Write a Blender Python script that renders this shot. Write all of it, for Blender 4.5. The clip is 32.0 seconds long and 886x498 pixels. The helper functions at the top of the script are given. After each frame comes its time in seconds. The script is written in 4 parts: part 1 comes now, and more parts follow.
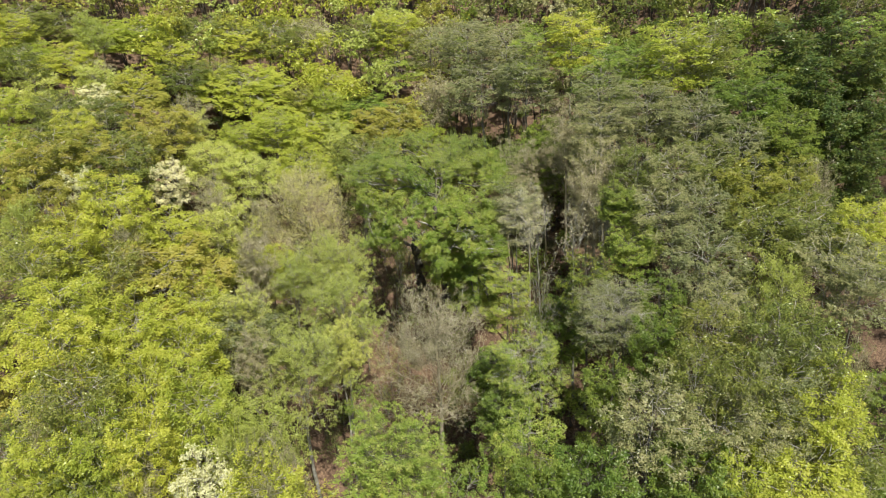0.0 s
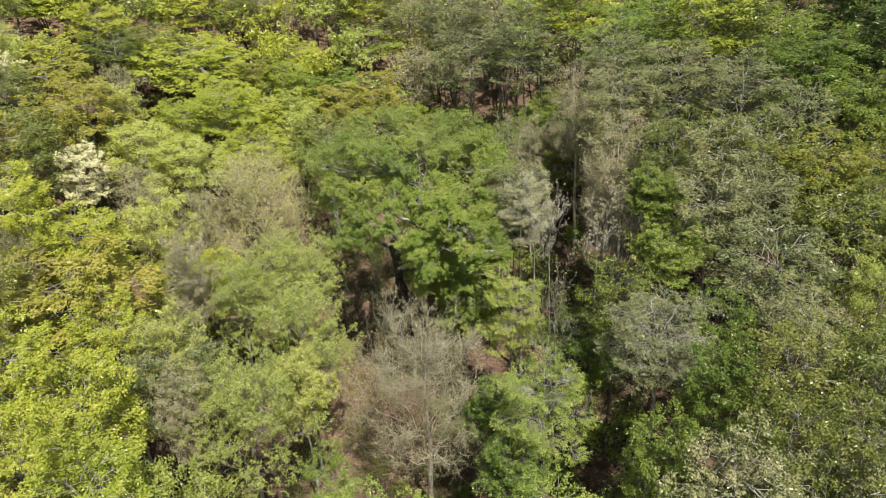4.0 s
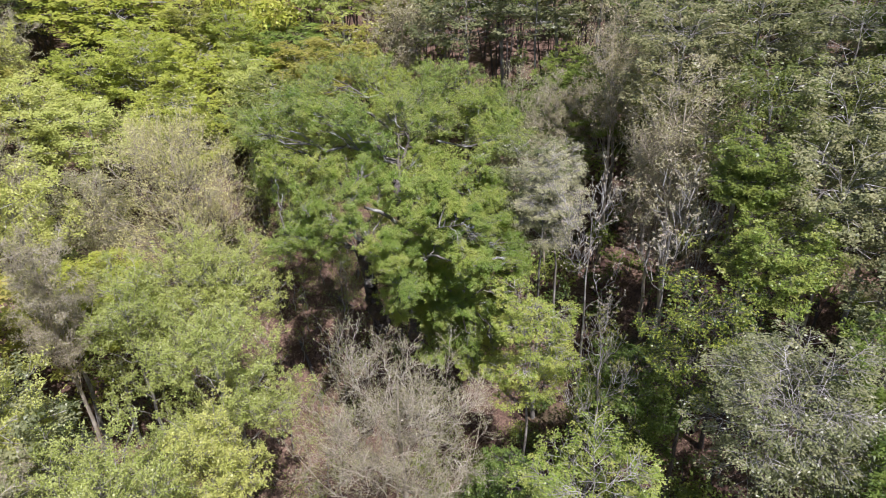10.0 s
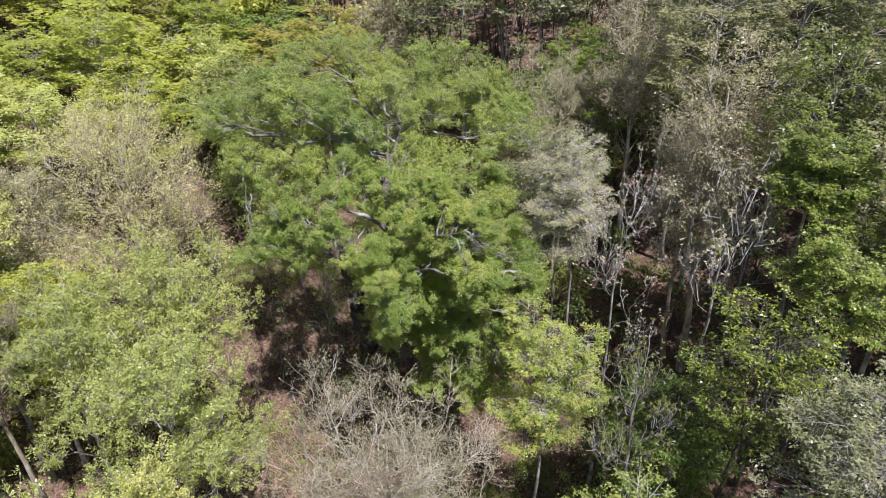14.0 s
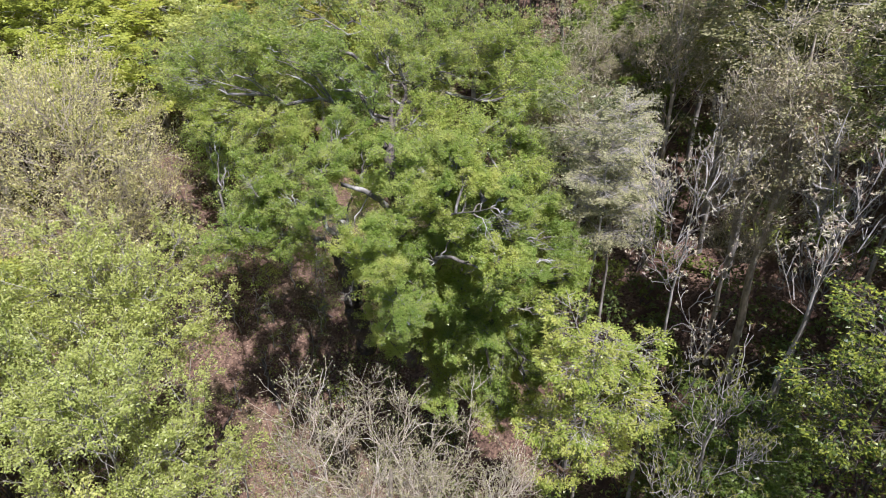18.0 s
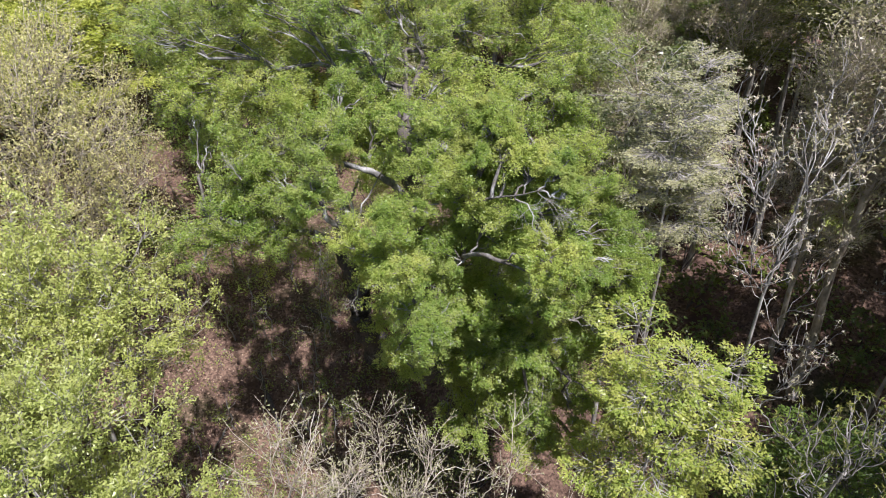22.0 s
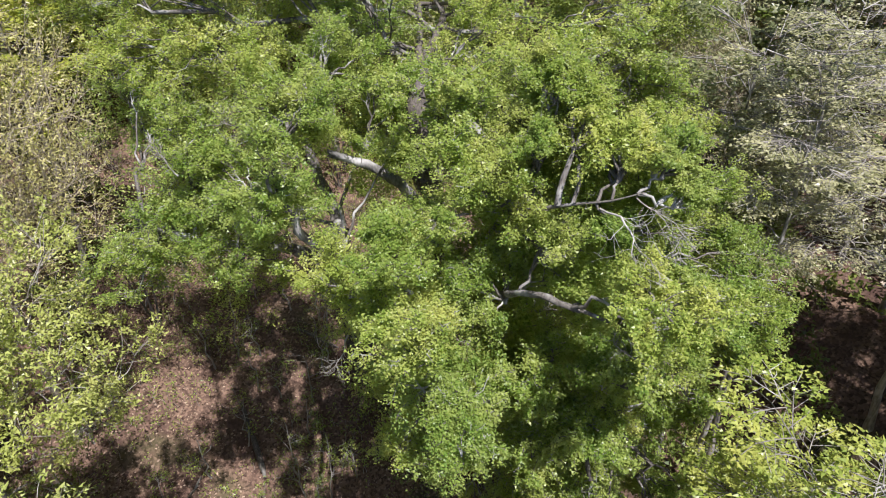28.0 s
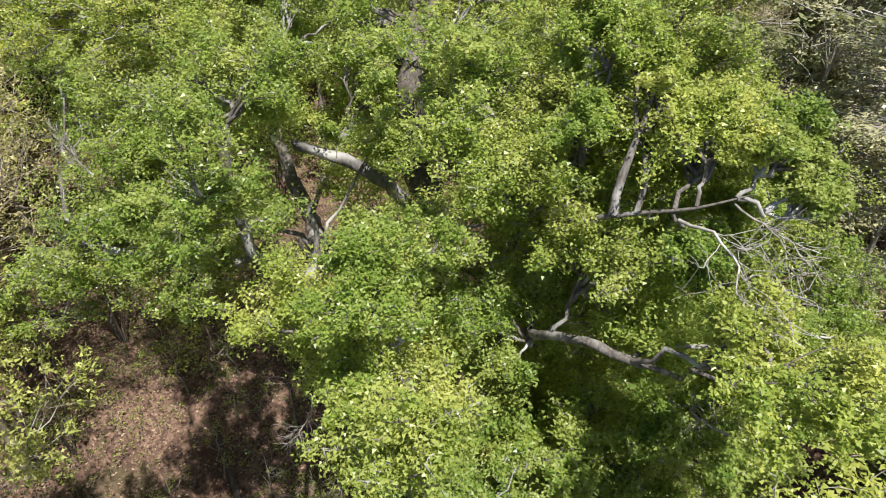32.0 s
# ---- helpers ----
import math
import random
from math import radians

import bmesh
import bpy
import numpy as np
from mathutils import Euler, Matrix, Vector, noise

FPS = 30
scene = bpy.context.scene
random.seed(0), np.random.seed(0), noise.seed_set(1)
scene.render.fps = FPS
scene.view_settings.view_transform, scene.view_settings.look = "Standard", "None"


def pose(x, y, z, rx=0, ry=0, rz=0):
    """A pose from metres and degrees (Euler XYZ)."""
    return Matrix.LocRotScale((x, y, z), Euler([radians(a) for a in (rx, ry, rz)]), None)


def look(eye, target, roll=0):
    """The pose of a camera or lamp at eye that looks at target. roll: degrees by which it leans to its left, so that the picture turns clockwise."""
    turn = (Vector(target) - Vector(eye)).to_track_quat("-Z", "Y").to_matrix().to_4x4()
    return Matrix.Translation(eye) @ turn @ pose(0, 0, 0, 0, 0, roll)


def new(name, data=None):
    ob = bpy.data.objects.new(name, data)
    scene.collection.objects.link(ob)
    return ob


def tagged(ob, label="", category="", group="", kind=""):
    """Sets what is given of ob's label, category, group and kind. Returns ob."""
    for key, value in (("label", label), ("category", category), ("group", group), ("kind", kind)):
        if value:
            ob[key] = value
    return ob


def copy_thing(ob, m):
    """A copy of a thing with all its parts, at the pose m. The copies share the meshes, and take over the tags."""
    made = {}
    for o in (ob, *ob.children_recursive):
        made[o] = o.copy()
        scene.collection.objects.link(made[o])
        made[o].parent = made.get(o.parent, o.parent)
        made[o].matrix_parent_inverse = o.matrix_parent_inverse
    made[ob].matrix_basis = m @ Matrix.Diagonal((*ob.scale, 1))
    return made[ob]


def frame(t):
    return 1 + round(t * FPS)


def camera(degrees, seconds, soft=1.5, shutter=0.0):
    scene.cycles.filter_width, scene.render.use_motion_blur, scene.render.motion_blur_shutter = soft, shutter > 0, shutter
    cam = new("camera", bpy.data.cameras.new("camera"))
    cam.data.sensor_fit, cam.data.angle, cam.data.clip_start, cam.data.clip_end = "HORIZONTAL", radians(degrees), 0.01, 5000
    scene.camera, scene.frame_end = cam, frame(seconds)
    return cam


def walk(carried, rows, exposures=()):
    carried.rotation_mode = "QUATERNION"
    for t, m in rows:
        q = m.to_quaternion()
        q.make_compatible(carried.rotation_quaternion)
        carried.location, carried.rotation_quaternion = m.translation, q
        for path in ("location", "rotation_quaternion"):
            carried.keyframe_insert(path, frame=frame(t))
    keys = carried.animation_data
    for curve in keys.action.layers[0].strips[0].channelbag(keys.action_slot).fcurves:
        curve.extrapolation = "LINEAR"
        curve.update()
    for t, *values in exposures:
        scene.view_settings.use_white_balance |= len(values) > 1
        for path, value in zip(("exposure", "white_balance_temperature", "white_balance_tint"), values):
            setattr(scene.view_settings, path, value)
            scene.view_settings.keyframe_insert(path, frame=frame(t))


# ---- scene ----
cam = camera(70, 32.0, 1.0)


def cam_at(x, y, z, yaw, pitch, roll):
    return pose(x, y, z, 90 + pitch, 0, yaw) @ pose(0, 0, 0, 0, 0, roll)


ROWS = [
    (0, cam_at(3.112, -57.266, 47.522, 3.717, -36.806, -2.003)),
    (1, cam_at(2.589, -54.568, 45.938, 3.304, -37.111, -1.883)),
    (2, cam_at(2.19, -51.723, 44.266, 2.768, -37.357, -1.81)),
    (3, cam_at(1.931, -48.703, 42.232, 2.193, -37.561, -1.766)),
    (3.5, cam_at(1.816, -47.131, 41.075, 1.705, -37.539, -1.661)),
    (5.5, cam_at(1.391, -41.122, 36.049, 0.23, -37.56, -0.282)),
    (6, cam_at(1.298, -39.73, 34.893, 0.024, -37.579, -0.066)),
    (7, cam_at(1.21, -37.276, 33.05, -0.203, -37.674, 0.014)),
    (8, cam_at(1.196, -35.086, 31.813, -0.268, -37.685, 0.066)),
    (9, cam_at(1.191, -33.19, 30.817, -0.307, -37.75, 0.015)),
    (10, cam_at(1.201, -31.777, 29.905, -0.393, -37.858, 0.107)),
    (11, cam_at(1.132, -30.575, 29.129, -0.527, -37.983, 0.216)),
    (12, cam_at(1.054, -29.396, 28.437, -0.69, -38.255, 0.199)),
    (13, cam_at(1.054, -28.016, 27.681, -0.86, -38.272, 0.203)),
    (13.5, cam_at(1.004, -27.238, 27.177, -1.034, -38.115, 0.273)),
    (15.5, cam_at(0.857, -24.746, 24.769, -1.954, -37.846, 1.216)),
    (16, cam_at(0.776, -24.16, 24.14, -2.004, -38.002, 1.28)),
    (17, cam_at(0.543, -23.033, 23.143, -1.842, -38.176, 1.152)),
    (18, cam_at(0.232, -21.969, 22.425, -1.67, -38.319, 1.123)),
    (19, cam_at(-0.064, -20.981, 21.616, -1.628, -38.486, 1.097)),
    (20, cam_at(-0.235, -20.053, 20.62, -1.466, -38.61, 0.928)),
    (21, cam_at(-0.245, -19.141, 19.734, -1.031, -38.624, 0.715)),
    (22, cam_at(-0.267, -18.102, 19.224, -0.634, -38.398, 0.471)),
    (23, cam_at(-0.34, -16.911, 18.76, -0.377, -38.32, 0.224)),
    (24, cam_at(-0.387, -15.841, 18.184, -0.149, -38.19, 0.095)),
    (25, cam_at(-0.448, -15.005, 17.459, 0.093, -38.279, -0.096)),
    (26, cam_at(-0.575, -14.284, 16.794, 0.28, -38.478, -0.338)),
    (26.5, cam_at(-0.599, -13.904, 16.529, 0.423, -38.476, -0.371)),
    (28.5, cam_at(-0.599, -12.237, 15.455, 0.803, -38.192, 0.02)),
    (29, cam_at(-0.588, -11.802, 15.225, 0.735, -38.181, 0.075)),
    (30, cam_at(-0.614, -10.957, 14.721, 0.478, -38.2, 0.066)),
    (31, cam_at(-0.685, -10.265, 14.344, 0.335, -38.071, 0.004)),
    (31.5, cam_at(-0.712, -10.07, 14.15, 0.27, -37.58, 0.05)),
    (32, cam_at(-0.736, -9.906, 13.934, 0.212, -38.114, 0.103)),
]
walk(cam, ROWS, [(0.0, 0.50, 6950, 1), (3.5, 0.50, 6900, 1.5), (5.5, 0.49, 6000, 19), (12.0, 0.54, 5850, 21), (20.0, 0.60, 5850, 21), (26.0, 0.58, 5980, 18), (29.0, 0.57, 6080, 17.5), (32.0, 0.56, 6350, 13)])

# ---- light ----
SUN_AZ, SUN_EL = 150.0, 68.0          # compass-like: direction the light comes from, degrees from +y clockwise
world = bpy.data.worlds.new("sky")
scene.world = world
world.use_nodes = True
nt = world.node_tree
sky = nt.nodes.new("ShaderNodeTexSky")
sky.sky_type = 'NISHITA'
sky.sun_disc = False
sky.sun_elevation = radians(SUN_EL)
sky.sun_rotation = radians(SUN_AZ)
bg = nt.nodes["Background"]
bg.inputs[1].default_value = 0.075
nt.links.new(sky.outputs[0], bg.inputs[0])
sun_data = bpy.data.lights.new("sun", 'SUN')
sun_data.energy, sun_data.angle, sun_data.color = 5.0, radians(0.53), (1.0, 0.95, 0.86)
sun = new("sun", sun_data)
sun_dir = Vector((math.sin(radians(SUN_AZ)) * math.cos(radians(SUN_EL)), math.cos(radians(SUN_AZ)) * math.cos(radians(SUN_EL)), math.sin(radians(SUN_EL))))
sun.matrix_world = look(sun_dir * 200, (0, 0, 0))

# ---- materials ----


def mat_nodes(name):
    m = bpy.data.materials.new(name)
    m.use_nodes = True
    t = m.node_tree
    t.nodes.clear()
    return m, t, t.nodes.new("ShaderNodeOutputMaterial")


def mix_rgb(t, fac, a, b):
    n = t.nodes.new("ShaderNodeMix")
    n.data_type = 'RGBA'
    for s, v in ((n.inputs[0], fac), (n.inputs[6], a), (n.inputs[7], b)):
        if hasattr(v, "is_output"):
            t.links.new(v, s)
        else:
            s.default_value = (*v, 1) if isinstance(v, tuple) else v
    return n.outputs[2]


def ramp(t, value, lo, hi):
    n = t.nodes.new("ShaderNodeMapRange")
    n.inputs[1].default_value, n.inputs[2].default_value = lo, hi
    t.links.new(value, n.inputs[0])
    return n.outputs[0]


def noise_tex(t, scale, detail=4.0, coords=None):
    n = t.nodes.new("ShaderNodeTexNoise")
    n.inputs["Scale"].default_value, n.inputs["Detail"].default_value = scale, detail
    if coords is not None:
        t.links.new(coords, n.inputs["Vector"])
    return n.outputs[0]


def leaf_material(name, light, dark, tint, see_through=0.42, gloss=0.14, new_from=0.0):
    """Leaves: diffuse and translucent, each leaf with its own tone, each tree a little different."""
    m, t, out = mat_nodes(name)
    geo, info = t.nodes.new("ShaderNodeNewGeometry"), t.nodes.new("ShaderNodeObjectInfo")
    col = mix_rgb(t, ramp(t, geo.outputs["Random Per Island"], new_from, 1.0), dark, light)
    co = t.nodes.new("ShaderNodeTexCoord")
    col = mix_rgb(t, ramp(t, noise_tex(t, 1.3, 3.0, co.outputs["Object"]), 0.45, 0.7), col, tint)
    hsv = t.nodes.new("ShaderNodeHueSaturation")
    hue = t.nodes.new("ShaderNodeMapRange")
    hue.inputs[3].default_value, hue.inputs[4].default_value = 0.485, 0.515
    t.links.new(info.outputs["Random"], hue.inputs[0])
    t.links.new(hue.outputs[0], hsv.inputs[0])
    val = t.nodes.new("ShaderNodeMapRange")
    val.inputs[3].default_value, val.inputs[4].default_value = 1.15, 0.85
    t.links.new(info.outputs["Random"], val.inputs[0])
    t.links.new(val.outputs[0], hsv.inputs[2])
    t.links.new(col, hsv.inputs[4])
    p = t.nodes.new("ShaderNodeBsdfPrincipled")
    p.inputs["Roughness"].default_value = 0.36
    p.inputs["Specular IOR Level"].default_value = gloss * 3.6
    t.links.new(hsv.outputs[0], p.inputs["Base Color"])
    tr = t.nodes.new("ShaderNodeBsdfTranslucent")
    t.links.new(mix_rgb(t, 0.35, hsv.outputs[0], (0.42, 0.46, 0.04)), tr.inputs[0])
    mx = t.nodes.new("ShaderNodeMixShader")
    mx.inputs[0].default_value = see_through
    t.links.new(p.outputs[0], mx.inputs[1])
    t.links.new(tr.outputs[0], mx.inputs[2])
    t.links.new(mx.outputs[0], out.inputs[0])
    return m


def bark_material(name, base, pale, scale=3.0, cover=0.5):
    """Bark with long furrows and pale lichen patches."""
    m, t, out = mat_nodes(name)
    co = t.nodes.new("ShaderNodeTexCoord")
    mp = t.nodes.new("ShaderNodeMapping")
    mp.inputs["Scale"].default_value = (scale * 3, scale * 3, scale * 0.6)
    t.links.new(co.outputs["Object"], mp.inputs[0])
    grain = noise_tex(t, 1.6, 6.0, mp.outputs[0])
    patch = noise_tex(t, scale * 0.35, 5.0, co.outputs["Object"])
    col = mix_rgb(t, ramp(t, grain, 0.35, 0.65), tuple(c * 0.45 for c in base), base)
    col = mix_rgb(t, ramp(t, patch, cover, cover + 0.14), col, pale)
    p = t.nodes.new("ShaderNodeBsdfPrincipled")
    p.inputs["Roughness"].default_value = 0.9
    t.links.new(col, p.inputs["Base Color"])
    b = t.nodes.new("ShaderNodeBump")
    b.inputs["Strength"].default_value, b.inputs["Distance"].default_value = 0.7, 0.03
    t.links.new(grain, b.inputs["Height"])
    t.links.new(b.outputs[0], p.inputs["Normal"])
    t.links.new(p.outputs[0], out.inputs[0])
    return m


def ground_material():
    """Old leaf litter: red-brown and straw leaves, damp dark soil between."""
    m, t, out = mat_nodes("leaf_litter")
    co = t.nodes.new("ShaderNodeTexCoord")
    vor = t.nodes.new("ShaderNodeTexVoronoi")
    vor.inputs["Scale"].default_value = 9.0
    t.links.new(co.outputs["Object"], vor.inputs["Vector"])
    sep = t.nodes.new("ShaderNodeSeparateColor")
    t.links.new(vor.outputs["Color"], sep.inputs[0])
    col = mix_rgb(t, sep.outputs[0], (0.06, 0.034, 0.024), (0.22, 0.14, 0.098))
    soil = noise_tex(t, 0.55, 6.0, co.outputs["Object"])
    col = mix_rgb(t, ramp(t, soil, 0.5, 0.7), col, (0.07, 0.038, 0.028))
    moss = noise_tex(t, 0.16, 5.0, co.outputs["Object"])
    col = mix_rgb(t, ramp(t, moss, 0.58, 0.72), col, (0.06, 0.075, 0.022))
    p = t.nodes.new("ShaderNodeBsdfPrincipled")
    p.inputs["Roughness"].default_value = 0.95
    t.links.new(col, p.inputs["Base Color"])
    b = t.nodes.new("ShaderNodeBump")
    b.inputs["Strength"].default_value, b.inputs["Distance"].default_value = 0.6, 0.05
    t.links.new(vor.outputs["Distance"], b.inputs["Height"])
    t.links.new(b.outputs[0], p.inputs["Normal"])
    t.links.new(p.outputs[0], out.inputs[0])
    return m


BARK_OAK = bark_material("oak_bark", (0.19, 0.17, 0.15), (0.44, 0.435, 0.41), 5.0, 0.50)
BARK_TRUNK = bark_material("furrowed_trunk_bark", (0.17, 0.145, 0.125), (0.30, 0.285, 0.26), 5.0, 0.60)
BARK_DEAD = bark_material("bleached_wood", (0.22, 0.21, 0.195), (0.43, 0.42, 0.40), 4.0, 0.48)
BARK_GREY = bark_material("grey_bark", (0.36, 0.33, 0.29), (0.52, 0.49, 0.45), 2.5, 0.5)
BARK_DARK = bark_material("dark_bark", (0.13, 0.11, 0.095), (0.26, 0.25, 0.22), 2.5, 0.6)
BARK_TAN = bark_material("tan_bark", (0.53, 0.455, 0.345), (0.64, 0.575, 0.465), 2.5, 0.52)
LITTER = ground_material()
LEAF = {
    "oak": leaf_material("oak_leaves", (0.45, 0.54, 0.125), (0.175, 0.295, 0.045), (0.54, 0.58, 0.165), 0.5),
    "pale": leaf_material("pale_green_leaves", (0.60, 0.63, 0.18), (0.38, 0.43, 0.10), (0.62, 0.62, 0.21), 0.40),
    "yellow": leaf_material("yellow_green_leaves", (0.52, 0.555, 0.092), (0.28, 0.335, 0.045), (0.54, 0.54, 0.11)),
    "haze": leaf_material("pale_opening_leaves", (0.68, 0.66, 0.27), (0.44, 0.45, 0.16), (0.68, 0.645, 0.31), 0.40),
    "fresh": leaf_material("fresh_green_leaves", (0.38, 0.465, 0.10), (0.13, 0.22, 0.032), (0.46, 0.49, 0.125)),
    "silver": leaf_material("grey_green_leaves", (0.32, 0.33, 0.15), (0.075, 0.095, 0.036), (0.36, 0.345, 0.175), 0.3),
    "olive": leaf_material("olive_leaves", (0.245, 0.275, 0.06), (0.065, 0.093, 0.02), (0.275, 0.28, 0.075), 0.3),
    "dark": leaf_material("dark_green_leaves", (0.13, 0.19, 0.05), (0.045, 0.08, 0.02), (0.19, 0.20, 0.05), 0.3),
    "bud": leaf_material("tan_buds", (0.47, 0.43, 0.26), (0.25, 0.22, 0.11), (0.42, 0.42, 0.19), 0.25),
    "pink": leaf_material("pinkish_young_leaves", (0.72, 0.66, 0.50), (0.40, 0.38, 0.20), (0.64, 0.52, 0.42), 0.3),
    "frost": leaf_material("silvery_young_leaves", (0.55, 0.53, 0.31), (0.20, 0.21, 0.09), (0.52, 0.49, 0.28), 0.3),
    "tipped": leaf_material("dark_leaves_with_yellow_tips", (0.50, 0.50, 0.065), (0.05, 0.09, 0.018), (0.26, 0.29, 0.045), 0.3, 0.14, 0.35),
    "mid": leaf_material("deep_green_leaves", (0.23, 0.31, 0.065), (0.07, 0.12, 0.022), (0.27, 0.33, 0.07)),
    "white": leaf_material("white_blossom", (0.80, 0.76, 0.52), (0.60, 0.60, 0.30), (0.70, 0.68, 0.42), 0.3),
    "orange": leaf_material("amber_young_leaves", (0.43, 0.42, 0.09), (0.24, 0.24, 0.045), (0.46, 0.41, 0.11)),
}

# ---- mesh builders ----
rng = np.random.default_rng(7)


def mesh_from(name, verts, faces, material, smooth=False):
    verts, faces = np.asarray(verts, np.float32).reshape(-1, 3), np.asarray(faces, np.int32)
    me = bpy.data.meshes.new(name)
    n, k = faces.shape
    me.vertices.add(len(verts))
    me.vertices.foreach_set("co", verts.ravel())
    me.loops.add(n * k)
    me.loops.foreach_set("vertex_index", faces.ravel())
    me.polygons.add(n)
    me.polygons.foreach_set("loop_start", np.arange(0, n * k, k, dtype=np.int32))
    if smooth:
        me.polygons.foreach_set("use_smooth", np.ones(n, bool))
    me.materials.append(material)
    me.update(calc_edges=True)
    return me


def part(name, mesh, parent, label=""):
    ob = new(name, mesh)
    ob.parent = parent
    return tagged(ob, label)


def unit(v):
    return v / np.maximum(np.linalg.norm(v, axis=-1, keepdims=True), 1e-9)


def tubes(lines, radii, sides):
    """Tapered tubes along n polylines of m points each; the ends are pinched shut by a last thin ring."""
    lines, radii = np.asarray(lines, float), np.asarray(radii, float)
    n, m, _ = lines.shape
    tan = unit(np.gradient(lines, axis=1))
    ref = np.where(np.abs(tan[:, :1, 2:3]) > 0.9, np.array([1.0, 0, 0]), np.array([0, 0, 1.0]))
    a = unit(np.cross(tan, np.broadcast_to(ref, tan.shape)))
    b = np.cross(tan, a)
    ang = np.arange(sides) * 2 * np.pi / sides
    ring = a[:, :, None] * np.cos(ang)[:, None] + b[:, :, None] * np.sin(ang)[:, None]
    verts = lines[:, :, None] + ring * radii[:, :, None, None]
    i = np.arange(n * m * sides).reshape(n, m, sides)
    j = np.roll(i, -1, axis=2)
    faces = np.stack([i[:, :-1], j[:, :-1], j[:, 1:], i[:, 1:]], -1).reshape(-1, 4)
    return verts.reshape(-1, 3), faces


def bend(starts, ends, m, lift, wobble, g):
    """n curved lines from starts to ends: each rises by lift of its length on the way and wanders by wobble."""
    starts, ends = np.asarray(starts, float), np.asarray(ends, float)
    u = np.linspace(0, 1, m)[None, :, None]
    size = np.linalg.norm(ends - starts, axis=-1)[:, None, None]
    up = np.array([0, 0, 1.0]) * size * np.asarray(lift).reshape(-1, 1, 1)
    off = g.normal(0, 1, (len(starts), m, 3)) * wobble * size * np.sin(np.pi * u) ** 0.5
    off[:, 0] = 0
    off[:, -1] = 0
    return starts[:, None] * (1 - u) + ends[:, None] * u + up * 4 * u * (1 - u) + off


def leaf_quads(p, size, g, upness=1.0, slim=0.55, droop=0.25, along=None, simple=False):
    """A folded diamond for each leaf at p; along: the way of the twig that bears it."""
    n = len(p)
    axis = g.normal(0, 1, (n, 3)) + (1.1 * along if along is not None else 0)
    axis[:, 2] = axis[:, 2] * (1.2 - upness * 0.6) - droop
    axis = unit(axis)
    nor = g.normal(0, 0.7, (n, 3)) + np.array([0, 0, upness * 0.75])
    side = unit(np.cross(axis, nor))
    nor = np.cross(side, axis)
    s = (size * g.uniform(0.6, 1.25, n))[:, None]
    mid = p + axis * s * 0.5
    if simple:
        w = side * s * slim * 0.5
        return np.stack([p - w, p + w, p + axis * s + nor * s * 0.1], 1).reshape(-1, 3), np.arange(3 * n).reshape(n, 3)
    v = np.stack([p, mid + side * s * slim * 0.5 + nor * s * 0.10, p + axis * s, mid - side * s * slim * 0.5 + nor * s * 0.10], 1)
    return v.reshape(-1, 3), np.arange(4 * n).reshape(n, 4)


def in_ball(n, g, shell=0.5):
    """Random points of the unit ball, more of them towards its skin and its top."""
    d = unit(g.normal(0, 1, (n, 3)) + np.array([0, 0, 0.25]))
    return d * (g.uniform(0, 1, (n, 1)) ** shell)


def grow(clumps, origins, g, per_clump, twigs, leaves, limb_radius, lift=0.12, tuft=False, spread=0.13, thick=1.0, shell=0.45):
    """From limbs to leaves: lines and radii for limbs, branches and twigs, and the places of the leaves.
    clumps: rows of centre and three radii. origins: where each clump's limb leaves the trunk."""
    clumps = np.asarray(clumps, float)
    c, r = clumps[:, :3], clumps[:, 3:6]
    k = len(c)
    limb = bend(origins, c - np.array([0, 0, 0.35]) * r, 9, lift * g.uniform(0.2, 1.4, k), 0.035, g)
    taper = np.linspace(1, 0.32, 9)[None]
    limb_r = np.asarray(limb_radius).reshape(-1, 1) * taper
    who = np.repeat(np.arange(k), per_clump)
    n = len(who)
    at = g.integers(4, 9, n)
    ends = c[who] + in_ball(n, g, shell) * r[who]
    branch = bend(limb[who, at], ends, 6, g.uniform(-0.05, 0.12, n), 0.05, g)
    br = np.clip(limb_r[who, at] * 0.45, 0.014 * thick, 0.07 * thick)[:, None] * np.linspace(1, 0.25, 6)[None]
    who2 = np.repeat(np.arange(n), twigs)
    at2 = g.integers(2, 6, len(who2))
    reach = r[who][who2].mean(-1, keepdims=True)
    tips = branch[who2, at2] + (unit(g.normal(0, 1, (len(who2), 3)) + 0.5 * unit(ends - c[who])[who2] + np.array([0, 0, 0.25]))) * reach * g.uniform(0.10, 0.26, (len(who2), 1)) * np.array([1, 1, 0.7])
    twig = bend(branch[who2, at2], tips, 4, g.uniform(0, 0.1, len(who2)), 0.06, g)
    tr = np.full((len(who2), 1), 1.0) * np.linspace(0.010, 0.004, 4)[None]
    who3 = np.repeat(np.arange(len(who2)), leaves)
    u = g.uniform(0.55, 1.05, (len(who3), 1)) if not tuft else np.full((len(who3), 1), 1.0)
    spots = twig[who3, 0] * (1 - u) + twig[who3, 3] * u + g.normal(0, 1, (len(who3), 3)) * (np.minimum(reach[who3] * 0.12, spread) if not tuft else 0.0)
    return (limb, limb_r), (branch, br), (twig, tr), spots


